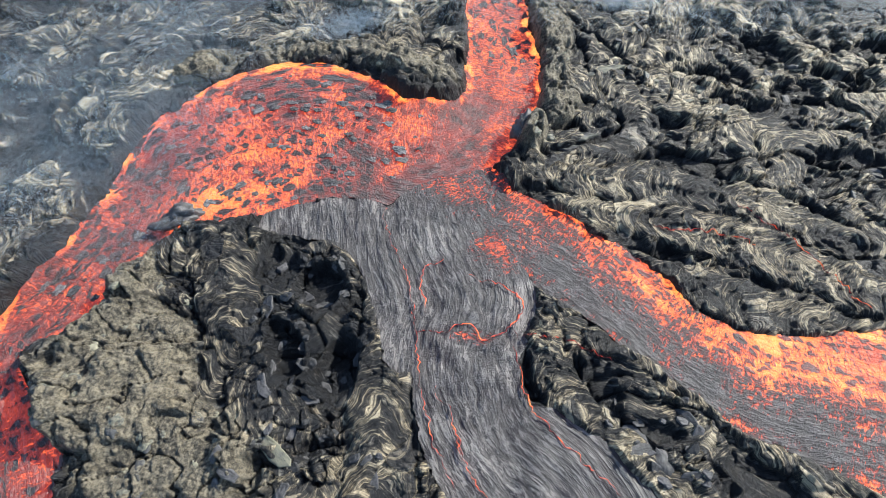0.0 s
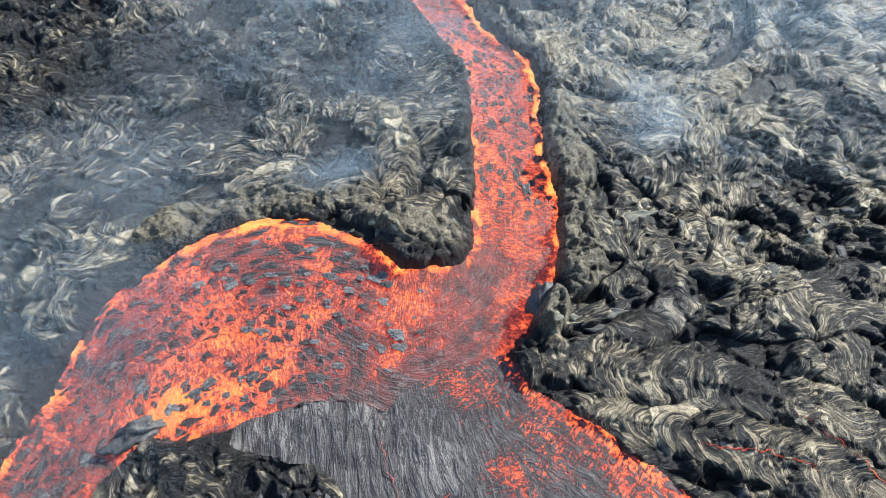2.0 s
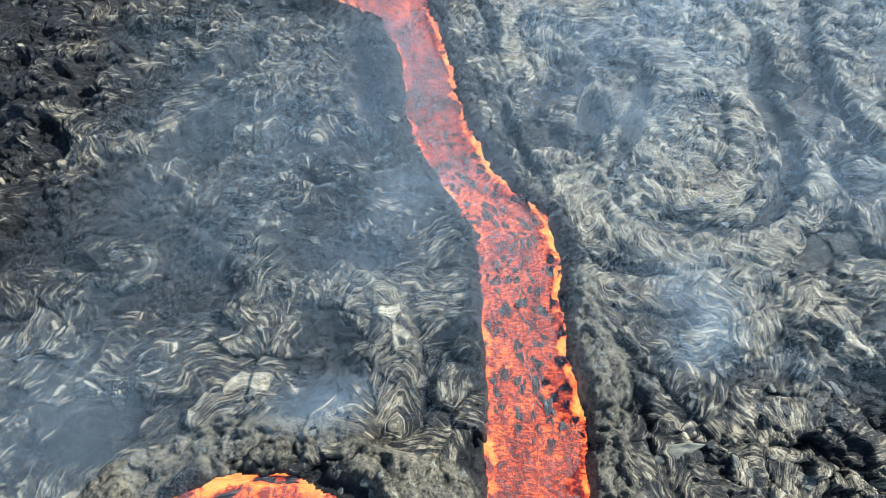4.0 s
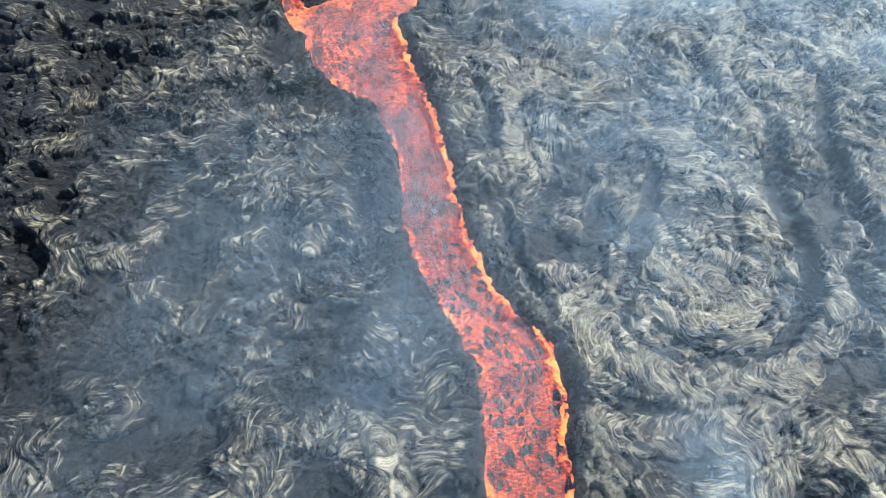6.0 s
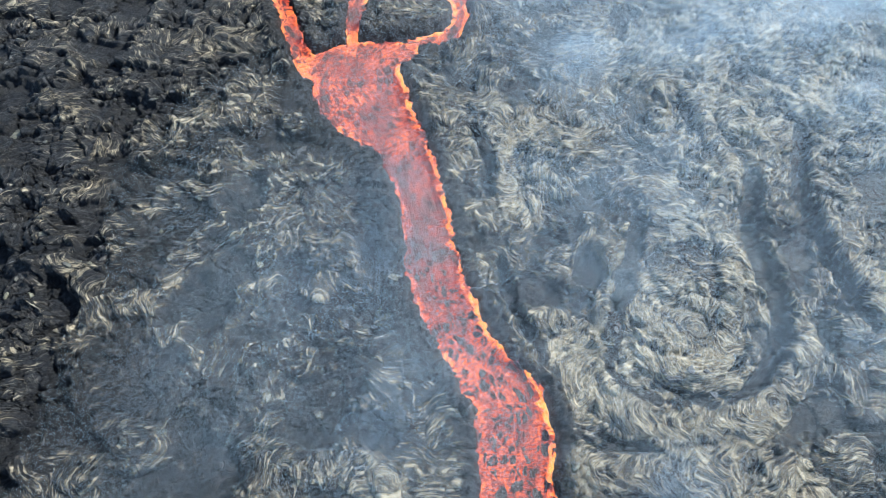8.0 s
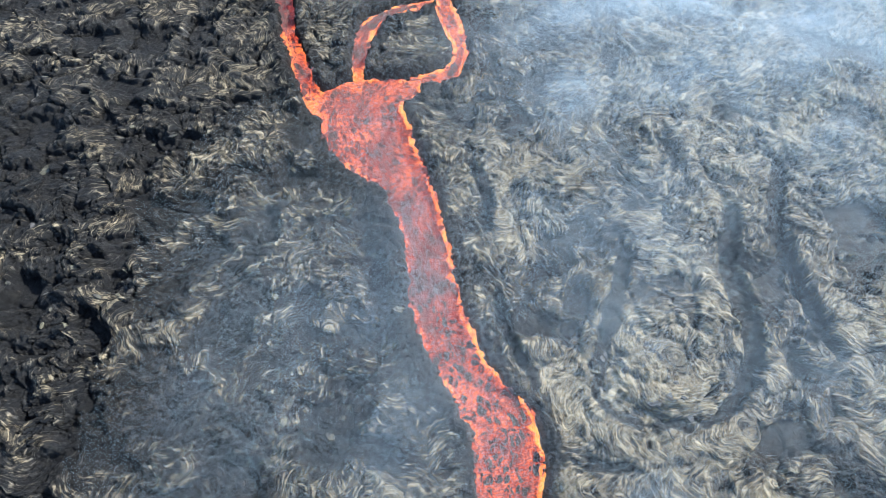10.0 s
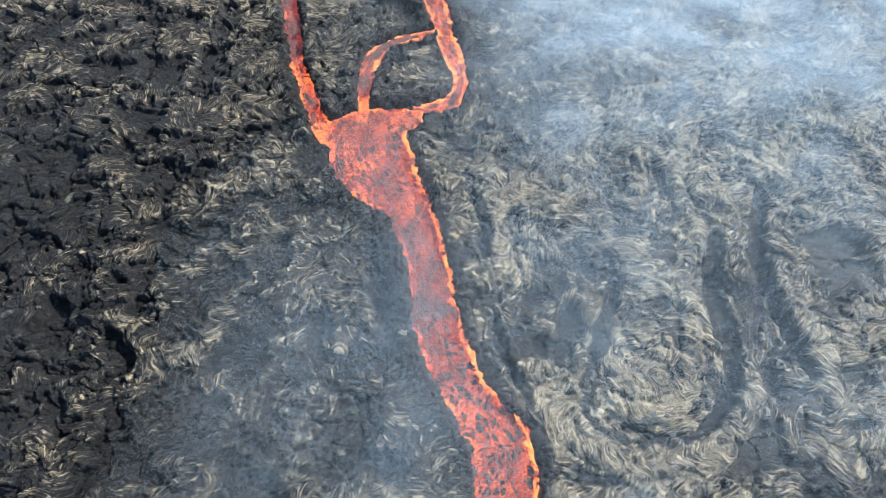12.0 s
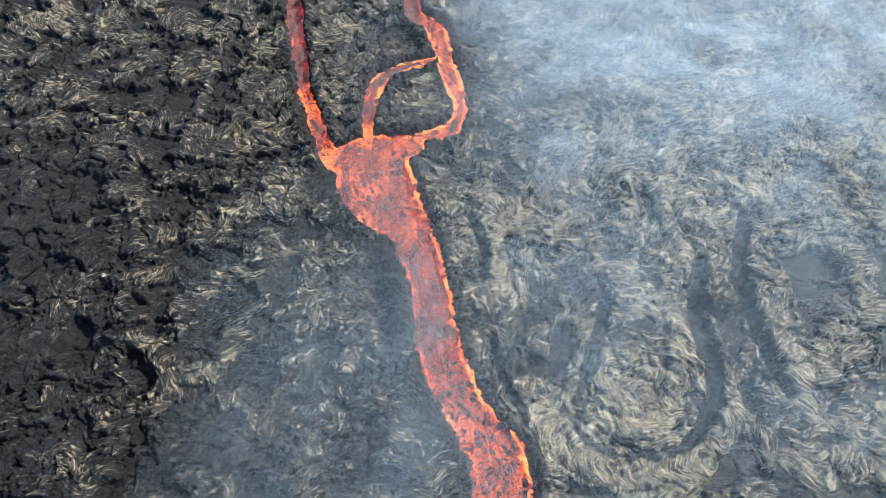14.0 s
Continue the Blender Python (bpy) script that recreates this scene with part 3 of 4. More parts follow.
def lava_material(name, plates, streak, deep):
    """Running lava: torn crust over an incandescent melt. plates: size of the torn pieces; streak: how far they are drawn out."""
    n = Nodes(name)
    u, v, edge, crust, coarse, brim = (n.field(k) for k in ("along", "across", "margin", "crust", "coarse", "brim"))
    flat = n.vector(u, v)
    sway, swing = n.noise(flat, 0.9, 3.0, 0.6), n.noise(n.vector(v, u, 7.0), 0.9, 3.0, 0.6)
    where = n.vector(n.math("ADD", n.math("MULTIPLY", u, 1.0 / streak), n.math("MULTIPLY", sway, 1.1)), n.math("ADD", v, n.math("MULTIPLY", swing, 1.1)))
    lot, face, gap = n.chips(where, 1.0 / plates)
    fine = n.noise(where, 3.2, 4.0, 0.62, 0.5)
    slow = n.noise(where, 0.30, 3.0, 0.6, 0.5)
    tiny = n.noise(where, 8.0, 3.0, 0.62)
    strand = n.noise(n.vector(n.math("MULTIPLY", u, 0.55), n.math("MULTIPLY", v, 2.4)), 1.2, 4.0, 0.66, 0.9)
    # short ropes that lie across the flow
    ropes = n.noise(n.vector(n.math("MULTIPLY", u, 2.6), n.math("MULTIPLY", v, 1.1)), 1.7, 4.0, 0.62, 0.8)
    rim = n.math("MULTIPLY", n.math("MULTIPLY", n.ease(edge, 0.65, 0.0), n.ease(n.noise(n.place(), 0.5, 3.0), 0.40, 0.58)), brim)
    shell = n.math("SUBTRACT", crust, rim)
    raft = n.math("MULTIPLY", n.ease(n.math("ADD", gap, n.math("MULTIPLY", n.math("SUBTRACT", fine, 0.5), 0.25)), 0.07, 0.16), n.ease(n.math("SUBTRACT", shell, n.math("MULTIPLY", lot, 0.95)), -0.04, 0.08))
    raft = n.math("MULTIPLY", n.math("MULTIPLY", raft, n.ease(fine, 0.28, 0.46, 0.45, 1.0)), coarse)
    scum = n.ease(n.math("ADD", n.math("ADD", n.math("MULTIPLY", ropes, 0.6), n.math("MULTIPLY", fine, 0.4)), n.math("MULTIPLY", n.math("SUBTRACT", shell, 0.5), 0.55)), 0.44, 0.62)
    cold = n.math("MAXIMUM", raft, n.math("MULTIPLY", scum, deep))
    melt = n.math("ADD", n.math("ADD", 0.46, n.math("MULTIPLY", rim, 0.20)), n.math("ADD", n.math("MULTIPLY", n.math("SUBTRACT", slow, 0.5), 1.0), n.math("ADD", n.math("MULTIPLY", n.math("SUBTRACT", lot, 0.5), 0.22), n.math("MULTIPLY", n.math("SUBTRACT", fine, 0.5), 0.7))))
    melt = n.math("SUBTRACT", melt, n.math("MULTIPLY", n.math("SUBTRACT", crust, 0.5), 0.28))
    glow = n.math("MULTIPLY", melt, n.math("SUBTRACT", 1.0, cold))
    colour = n.ramp(glow, [(0.0, (0.0, 0.0, 0.0)), (0.06, (0.02, 0.001, 0.001)), (0.16, (0.20, 0.017, 0.010)), (0.30, (0.62, 0.075, 0.026)), (0.46, (0.86, 0.185, 0.040)), (0.62, (0.94, 0.33, 0.062)), (0.88, (1.0, 0.52, 0.12))])
    ashen = n.math("MULTIPLY", n.ease(n.noise(n.place(), 0.22, 3.0, 0.6), 0.44, 0.64), n.math("MULTIPLY", n.ease(crust, 0.85, 1.0), cold))
    skin = n.mix(n.ease(n.math("ADD", n.math("ADD", n.math("MULTIPLY", tiny, 0.7), 0.15), n.math("ADD", n.math("SUBTRACT", n.math("MULTIPLY", n.math("SUBTRACT", strand, 0.5), 1.3), n.math("MULTIPLY", n.ease(n.math("ABSOLUTE", n.math("SUBTRACT", strand, 0.49)), 0.045, 0.004), 0.25)), n.math("MULTIPLY", ashen, 0.14))), 0.36, 0.70), (0.024, 0.023, 0.025), n.mix(ashen, (0.085, 0.083, 0.084), (0.165, 0.152, 0.145)))
    skin = n.mix(cold, (0.04, 0.02, 0.015), skin)
    bump = n.bump(n.math("ADD", n.math("MULTIPLY", cold, 0.14), n.math("ADD", n.math("ADD", n.math("MULTIPLY", strand, 0.34), n.math("MULTIPLY", n.math("ADD", ropes, fine), 0.14)), n.math("MULTIPLY", tiny, 0.10))), 0.8)
    mat = n.finish(Base_Color=skin, Roughness=n.ease(cold, 0.0, 1.0, 0.35, 0.55), Emission_Color=colour, Emission_Strength=0.8, Normal=bump)
    mat.cycles.emission_sampling = "NONE"
    return mat


ROCK = rock_material()
LAVA = lava_material("running_lava", 0.85, 1.3, 0.70)
LAVA_EAST = lava_material("drawn_lava", 0.55, 1.7, 0.97)

# ---- ground ----
data, used = sheet("ground", GX, GY, GZ, np.ones((len(LINES) - 1, len(COLUMNS) - 1), bool))
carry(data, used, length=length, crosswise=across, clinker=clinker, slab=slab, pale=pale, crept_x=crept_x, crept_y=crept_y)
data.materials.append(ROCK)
tagged(new("ground", data), "dark grey ropy and broken basalt lava field", "lava field", kind="structure")

# ---- lava ----
wet = (np.minimum(np.minimum(BANK[:-1, :-1], BANK[1:, 1:]), np.minimum(BANK[:-1, 1:], BANK[1:, :-1])) < 0.35)
cell_owner = owner[:-1, :-1]
SWELL = 0.05 * fbm(GX / 1.5, GY / 1.5, 301, 3)
LAVA_KINDS = {
    "river": ("lava_river", LAVA, "glowing orange lava river with torn dark crust", "lava river"),
    "east": ("lava_branch", LAVA_EAST, "lava branch skinned over, orange melt in its cracks", "lava stream"),
    "fan": ("lava_fan", LAVA_EAST, "dark wrinkled lava fan with few glowing cracks", "lava flow"),
    "north_west": ("lava_stream", LAVA, "narrow red lava stream between dark banks", "lava stream"),
    "north": ("lava_stream", LAVA, "short narrow lava stream with a fading source", "lava stream"),
    "north_east": ("lava_stream", LAVA, "winding bright orange lava stream", "lava stream"),
}
# how far the lava has skinned over, place by place
CRUST = 0.58 + 0.05 * step(66.0, 76.0, GY) * step(114.0, 104.0, GY) + 0.18 * perlin(GX / 6.0, GY / 6.0, 311)
CRUST += 0.07 * step(46.0, 41.0, GY) + 0.04 * step(0.0, 0.6, ellipse(GX, GY, -1.0, 33.5, 12.0, 6.5, -10))
CRUST -= 0.20 * step(0.0, 0.7, ellipse(GX, GY, -18.5, 27.0, 9.5, 2.6, 10))
CRUST += 0.30 * step(-1.0, -7.0, GX) * step(127.0, 132.0, GY) + 0.15 * step(-9.0, -13.0, GX) * step(118.0, 122.0, GY) * step(-16.0, -14.0, GX)
CRUST += 0.10 * step(0.0, 0.6, ellipse(GX, GY, -31.0, 6.0, 7.0, 12.0)) - 0.20 * step(115.0, 118.0, GY) * step(142.0, 130.0, GY) * step(-6.0, -1.0, GX)
CRUST += 0.10 * step(0.0, 0.6, ellipse(GX, GY, 8.0, 64.0, 3.0, 8.0)) + 0.10 * step(72.0, 80.0, GY) * step(100.0, 92.0, GY) - 0.16 * step(0.0, 0.6, ellipse(GX, GY, 6.5, 45.0, 5.0, 9.0))
# towards the fan and the branch the melt dulls and its skin closes
closing = np.minimum(np.minimum(flows["apron"][0], flows["fan"][0] + 1.8), flows["east"][0] + 2.5)
CRUST = np.maximum(CRUST, (0.60 + 0.44 * step(2.6, -0.4, closing + 0.8 * perlin(GX / 3.0, GY / 3.0, 315))) * step(-19.0, -11.0, GX))
COARSE = np.clip(0.25 + 0.70 * step(2.0, -10.0, GX) * step(60.0, 40.0, GY) + 0.75 * step(40.0, 46.0, GY) * step(84.0, 70.0, GY) + 0.50 * step(66.0, 80.0, GY), 0, 1)
BRIM = 0.22 + 0.70 * step(0.5, 2.0, flows["river"][2]) * step(44.0, 48.0, GY) + 0.3 * step(46.0, 40.0, GY) * step(34.0, 38.0, GY)
for k, key in enumerate(names):
    if key in ("pool", "apron"):
        continue
    name, mat, label, category = LAVA_KINDS[key]
    sd, u, v = flows[key]
    crust, coarse, brim = CRUST, COARSE, BRIM
    if key == "fan":
        crust = 0.64 + 0.44 * step(-1.0, 8.0, u + 0.9 * (1.5 - GX)) + 0.10 * perlin(GX / 3.0, GY / 3.0, 312) - 0.44 * step(0.0, 0.8, ellipse(GX, GY, 2.6, 13.3, 3.6, 1.3, -8)) - 0.30 * step(0.0, 0.7, ellipse(GX, GY, 4.6, 20.5, 4.0, 3.0, -35))
        crust = np.maximum(crust, 1.04 * step(0.6, -0.6, flows["apron"][0]))
        brim = 0.0 * GX
    if key == "east":
        crust = 0.66 + 0.12 * perlin(GX / 4.0, GY / 4.0, 313) + 0.14 * step(0.5, -2.5, v) + 0.10 * perlin(u / 6.0, v / 1.2, 314) - 0.08 * step(14.0, 32.0, u) - 0.12 * step(0.5, 2.2, v) * step(4.0, 10.0, u)
        coarse, brim = 0.8 + 0 * GX, 0.15 + 0 * GX
    wrinkles = 0.0
    if key in ("fan", "east"):
        closed = step(0.75, 1.0, crust)
        wrinkles = closed * (0.10 * perlin(u * 0.4, v * 1.6, 332) + 0.07 * perlin(u * 0.7, v * 3.0, 333)) + 0.25 * step(0.9, 1.05, crust) * fbm(GX / 3.0, GY / 3.0, 331, 2)
    data, used = sheet(name, GX, GY, LAVA_Z + SWELL + wrinkles, wet & (cell_owner == k))
    carry(data, used, along=u, across=v, margin=-BANK, crust=crust, coarse=coarse, brim=brim)
    data.materials.append(mat)
    tagged(new(name, data), label, category, kind="structure")

# ---- things on the field ----
def ground_at(x, y, heights=None):
    """The ground's height under a place."""
    row = int(np.clip(np.searchsorted(LINES, y), 0, len(LINES) - 1))
    col = int(np.clip(np.searchsorted(GX[row], x), 0, len(COLUMNS) - 1))
    return float((GZ if heights is None else heights)[row, col])


def part(name, bm, material, parent=None, label=""):
    """Links a bmesh as one mesh object, under a thing where one is given."""
    mesh = bpy.data.meshes.new(name)
    bm.to_mesh(mesh)
    bm.free()
    mesh.materials.append(material)
    ob = new(name, mesh)
    if parent is not None:
        ob.parent = parent
    if label:
        tagged(ob, label)
    return ob


def outcrop_material(name, low, high, warm):
    n = Nodes(name)
    where = n.tree.nodes.new("ShaderNodeTexCoord").outputs["Object"]
    grain, speck, lot = n.noise(where, 2.2, 5.0, 0.65), n.noise(where, 11.0, 3.0, 0.7), n.lot()
    colour = n.mix(n.ease(n.math("ADD", n.math("MULTIPLY", grain, 0.8), n.math("MULTIPLY", lot, 0.25)), 0.36, 0.70), (low, low, low * 1.05), (high, high * 0.95, high * warm))
    colour = n.mix(n.ease(speck, 0.5, 0.72, 0.0, 0.6), colour, (0.02, 0.02, 0.022))
    return n.finish(Base_Color=colour, Roughness=0.6, Normal=n.bump(n.math("ADD", n.math("MULTIPLY", grain, 0.25), n.math("MULTIPLY", speck, 0.07)), 0.7))


SLAB_DARK = outcrop_material("dark_slab", 0.015, 0.085, 0.98)
SLAB_PALE = outcrop_material("pale_slab", 0.05, 0.17, 0.66)
CLINKER = outcrop_material("brown_clinker", 0.05, 0.24, 0.66)


def slab_mesh(seed, thick=0.16):
    """A broken plate of crust, about 1 m across: an uneven outline, a sagging top, chipped rims."""
    rng = random.Random(seed)
    bm = bmesh.new()
    sides = rng.randint(6, 9)
    ring = []
    for k in range(sides):
        a = 6.283 * (k + rng.uniform(-0.3, 0.3)) / sides
        r = rng.uniform(0.36, 0.58)
        ring.append((1.25 * r * math.cos(a), 0.85 * r * math.sin(a)))
    levels = []
    for shrink, z in ((0.93, 0.0), (1.0, thick * 0.4), (0.97, thick * 0.8), (0.84, thick)):
        levels.append([bm.verts.new((x * shrink, y * shrink, z + rng.uniform(-0.02, 0.02))) for x, y in ring])
    for low, up in zip(levels, levels[1:]):
        for k in range(sides):
            bm.faces.new((low[k], low[(k + 1) % sides], up[(k + 1) % sides], up[k]))
    inner = [bm.verts.new((x * 0.45, y * 0.45, thick + rng.uniform(-0.03, 0.05))) for x, y in ring]
    for k in range(sides):
        bm.faces.new((levels[-1][k], levels[-1][(k + 1) % sides], inner[(k + 1) % sides], inner[k]))
    bm.faces.new(inner)
    bm.faces.new(levels[0][::-1])
    return bm


def raft_mesh(seed, thick=0.05):
    """A torn piece of young skin, about 1 m across: a ragged rim with notches, a wrinkled top."""
    rng = random.Random(seed)
    bm = bmesh.new()
    sides = rng.randint(16, 21)
    ring = []
    for k in range(sides):
        a = 6.283 * (k + rng.uniform(-0.35, 0.35)) / sides
        r = 0.40 + 0.16 * noise.noise(Vector((math.cos(a) * 1.4, math.sin(a) * 1.4, seed * 3.3))) + 0.14 * noise.noise(Vector((math.cos(a) * 4.0, math.sin(a) * 4.0, seed * 1.7))) + rng.uniform(-0.07, 0.05)
        ring.append((r * math.cos(a), r * math.sin(a)))
    low = [bm.verts.new((x, y, 0.0)) for x, y in ring]
    top = [bm.verts.new((x * 0.93, y * 0.93, thick + rng.uniform(-0.02, 0.02))) for x, y in ring]
    core = [bm.verts.new((x * 0.5, y * 0.5, thick + rng.uniform(-0.02, 0.06))) for x, y in ring]
    for k in range(sides):
        j = (k + 1) % sides
        bm.faces.new((low[k], low[j], top[j], top[k]))
        bm.faces.new((top[k], top[j], core[j], core[k]))
    bm.faces.new(core)
    return bm


def boulder_mesh(seed, squash=0.7, rough=0.3):
    """A lump of rock, about 1 m across, uneven at two scales."""
    bm = bmesh.new()
    bmesh.ops.create_icosphere(bm, subdivisions=4 if rough > 0.6 else 3, radius=0.5)
    for v in bm.verts:
        p = v.co.normalized()
        swell = 1 + rough * noise.noise(p * 1.7 + Vector((seed, 0, 0))) + 0.5 * rough * noise.noise(p * 4.5 + Vector((0, seed, 0))) + 0.22 * rough * noise.noise(p * 11 + Vector((0, 0, seed)))
        v.co = Vector((p.x * 0.55, p.y * 0.45, p.z * 0.5 * squash)) * swell
    for f in bm.faces:
        f.smooth = True
    return bm


def first_of(name, bm, material, label, category, group):
    ob = part(name, bm, material)
    return tagged(ob, label, category, group)


rng = random.Random(5)
slab_kinds = [first_of("loose_rock", slab_mesh(k, 0.14 + 0.05 * (k % 3)), SLAB_DARK, "dark grey broken slab of lava crust, tilted among rubble", "rock slab", "broken crust slabs") for k in range(8)]
pale_kinds = [first_of("loose_rock", slab_mesh(40 + k, 0.2), SLAB_PALE, "brownish weathered slab of lava crust lying loose", "rock slab", "pale crust slabs") for k in range(4)]
rock_kinds = [first_of("boulder", boulder_mesh(3.1 * k + 1, 0.75, 0.35), CLINKER, "brown-grey rough clinker boulder on the lava bank", "boulder", "clinker boulders") for k in range(6)]
pending = {ob: True for ob in slab_kinds + pale_kinds + rock_kinds}


def set_down(kind, x, y, wide, long, high, turn, lean=(0, 0), sink=0.12, tags=None):
    """Lays a thing on the ground; the first call for a kind places the original."""
    z = min(ground_at(x + dx, y + dy) for dx in (-0.25 * wide, 0, 0.25 * wide) for dy in (-0.25 * long, 0, 0.25 * long)) * 0.5 + ground_at(x, y) * 0.5
    m = pose(x, y, z - sink * high + 0.04, lean[0], lean[1], turn)
    ob = kind if pending.pop(kind, False) else copy_thing(kind, pose(0, 0, 0))
    ob.matrix_basis = m @ Matrix.Diagonal((wide, long, high, 1))
    if tags:
        tagged(ob, *tags)
    return ob


def bank_at(x, y):
    return ground_at(x, y, BANK)


for cx, cy, rx, ry, count, dark in ((-10.5, 14.5, 5.0, 8.0, 46, True), (15.5, 6.0, 4.0, 4.0, 22, True), (-10, 3.5, 6, 3.5, 22, True), (37, 45, 18, 11, 60, False), (44, 30, 9, 9, 20, True), (24, 70, 8, 6, 26, False),
                                    (-14, 78, 11, 16, 40, False), (-40, 92, 24, 18, 50, False), (42, 100, 26, 20, 50, False), (-20, 60, 12, 7, 16, False)):
    for _ in range(count):
        a, r = rng.uniform(0, 6.283), math.sqrt(rng.random())
        x, y = cx + rx * r * math.cos(a), cy + ry * r * math.sin(a)
        if bank_at(x, y) < 1.2:
            continue
        size = rng.uniform(0.5, 1.2)
        kind = rng.choice(slab_kinds if dark or rng.random() < 0.55 else pale_kinds)
        set_down(kind, x, y, size * rng.uniform(0.8, 1.5), size, rng.uniform(0.9, 1.6), rng.uniform(0, 360), (rng.uniform(-26, 26), rng.uniform(-26, 26)))
for cx, cy, rx, ry, count in ((-24, 11, 6, 7, 26), (-19, 4.5, 7, 4, 22), (-15, 44.0, 7, 1.4, 18), (-3.2, 41.2, 5, 1.6, 14), (12.6, 50, 1.6, 10, 24), (9.5, 34, 1.4, 2, 8)):
    for _ in range(count):
        a, r = rng.uniform(0, 6.283), math.sqrt(rng.random())
        x, y = cx + rx * r * math.cos(a), cy + ry * r * math.sin(a)
        if bank_at(x, y) < 0.9:
            continue
        size = rng.uniform(0.45, 1.1)
        set_down(rng.choice(rock_kinds), x, y, size * 1.2, size, size * 0.9, rng.uniform(0, 360), sink=0.3)
# single stones that stand out
set_down(pale_kinds[0], -12.0, 5.2, 3.6, 1.5, 1.2, -38, (6, -8), tags=("long pale slab lying across dark ropy lava", "rock slab"))
set_down(slab_kinds[1], 14.2, 6.0, 3.2, 2.8, 1.4, 20, (3, 4), tags=("wide flat dark grey plate of smooth lava", "rock slab"))
for x, y, wide, long, turn in ((13.4, 33.9, 3.2, 1.2, 4), (13.9, 32.5, 3.4, 1.0, -6), (17.8, 43.6, 3.6, 1.5, 12), (27.5, 41.5, 2.6, 1.4, -25)):
    set_down(pale_kinds[1], x, y, wide, long, 1.3, turn, (5, -4), tags=("long flat grey-brown slab of cracked crust", "rock slab"))
egg = tagged(part("boulder", boulder_mesh(77, 0.7, 0.12), SLAB_DARK), "smooth grey egg-shaped lava toe between slabs", "boulder")
set_down(egg, 15.4, 4.0, 1.9, 1.6, 1.3, 100, sink=0.1)
spur = tagged(part("outcrop", boulder_mesh(31, 0.9, 0.8), SLAB_DARK), "dark crusted rock spur jutting into the lava", "rock")
spur.matrix_basis = pose(-23.3, 24.6, 1.2, 0, 0, 28) @ Matrix.Diagonal((3.0, 1.7, 2.0, 1))
knob = tagged(part("outcrop", boulder_mesh(53, 0.9, 0.8), SLAB_DARK), "grey cracked rock knob on the channel bank", "rock")
knob.matrix_basis = pose(8.4, 34.6, 1.6, 0, 0, 80) @ Matrix.Diagonal((3.2, 2.0, 2.6, 1))
for x, y, size in ((37.3, 89.0, 1.5), (35.6, 88.2, 1.2), (-18.8, 97.5, 1.5), (52, 98, 1.3), (-58, 101, 2.0), (46, 72, 1.4), (30, 57, 1.2)):
    set_down(rng.choice(pale_kinds), x, y, size * 1.3, size, 1.5, rng.uniform(0, 360), (rng.uniform(-12, 12), rng.uniform(-12, 12)), tags=("pale buff lava block lying loose on dark crust", "rock block"))
for ob in list(pending):
    bpy.data.objects.remove(ob)

# torn plates of crust afloat on the river
LAVA_SKIN = outcrop_material("floating_crust", 0.035, 0.17, 0.95)
river_ob = bpy.data.objects["lava_river"]
plate_meshes = []
for k in range(10):
    ob = part("crust_plate", raft_mesh(200 + k), LAVA_SKIN)
    plate_meshes.append(ob.data)
    bpy.data.objects.remove(ob)
made = 0
for _ in range(2600):
    x, y = rng.uniform(-34, -2), rng.uniform(16, 44)
    if bank_at(x, y) > -0.9 or ground_at(x, y, CRUST) < rng.uniform(0.3, 0.75) or made >= 110:
        continue
    row = int(np.searchsorted(LINES, y))
    col = int(np.searchsorted(GX[row], x))
    u, v = flows["river"][1], flows["river"][2]
    if owner[row, col] != names.index("river"):
        continue
    way = math.atan2(-(v[row, col + 4] - v[row, col - 4]) / (GX[row, col + 4] - GX[row, col - 4]), (v[row + 4, col] - v[row - 4, col]) / (LINES[row + 4] - LINES[row - 4]))
    size = rng.uniform(0.35, 1.25)
    plate = new("crust_plate", rng.choice(plate_meshes))
    plate.parent = river_ob
    plate.matrix_basis = pose(x, y, float(LAVA_Z[row, col] + SWELL[row, col]) - 0.01, 0, 0, math.degrees(way) + rng.uniform(-18, 18)) @ Matrix.Diagonal((size * 1.25, size * 0.9, 1.0, 1))
    made += 1

# larger rafts of dark crust in the channel
for x, y, wide, long, turn in ((8.3, 47.2, 1.8, 1.3, 70), (6.6, 56.5, 1.3, 0.9, 80), (4.9, 60.6, 1.2, 0.7, 95), (-0.9, 81.0, 1.1, 0.8, 100), (-11.5, 39.2, 1.6, 0.8, 10), (-18.0, 36.0, 1.9, 1.0, 20)):
    raft = tagged(part("crust_raft", raft_mesh(round(300 + x * 7), 0.09), LAVA_SKIN), "dark raft of cooled crust afloat on lava", "crust raft", "crust rafts")
    raft.matrix_basis = pose(x, y, ground_at(x, y, LAVA_Z) + ground_at(x, y, SWELL) - 0.02, 0, 0, turn) @ Matrix.Diagonal((wide, long, 1.2, 1))

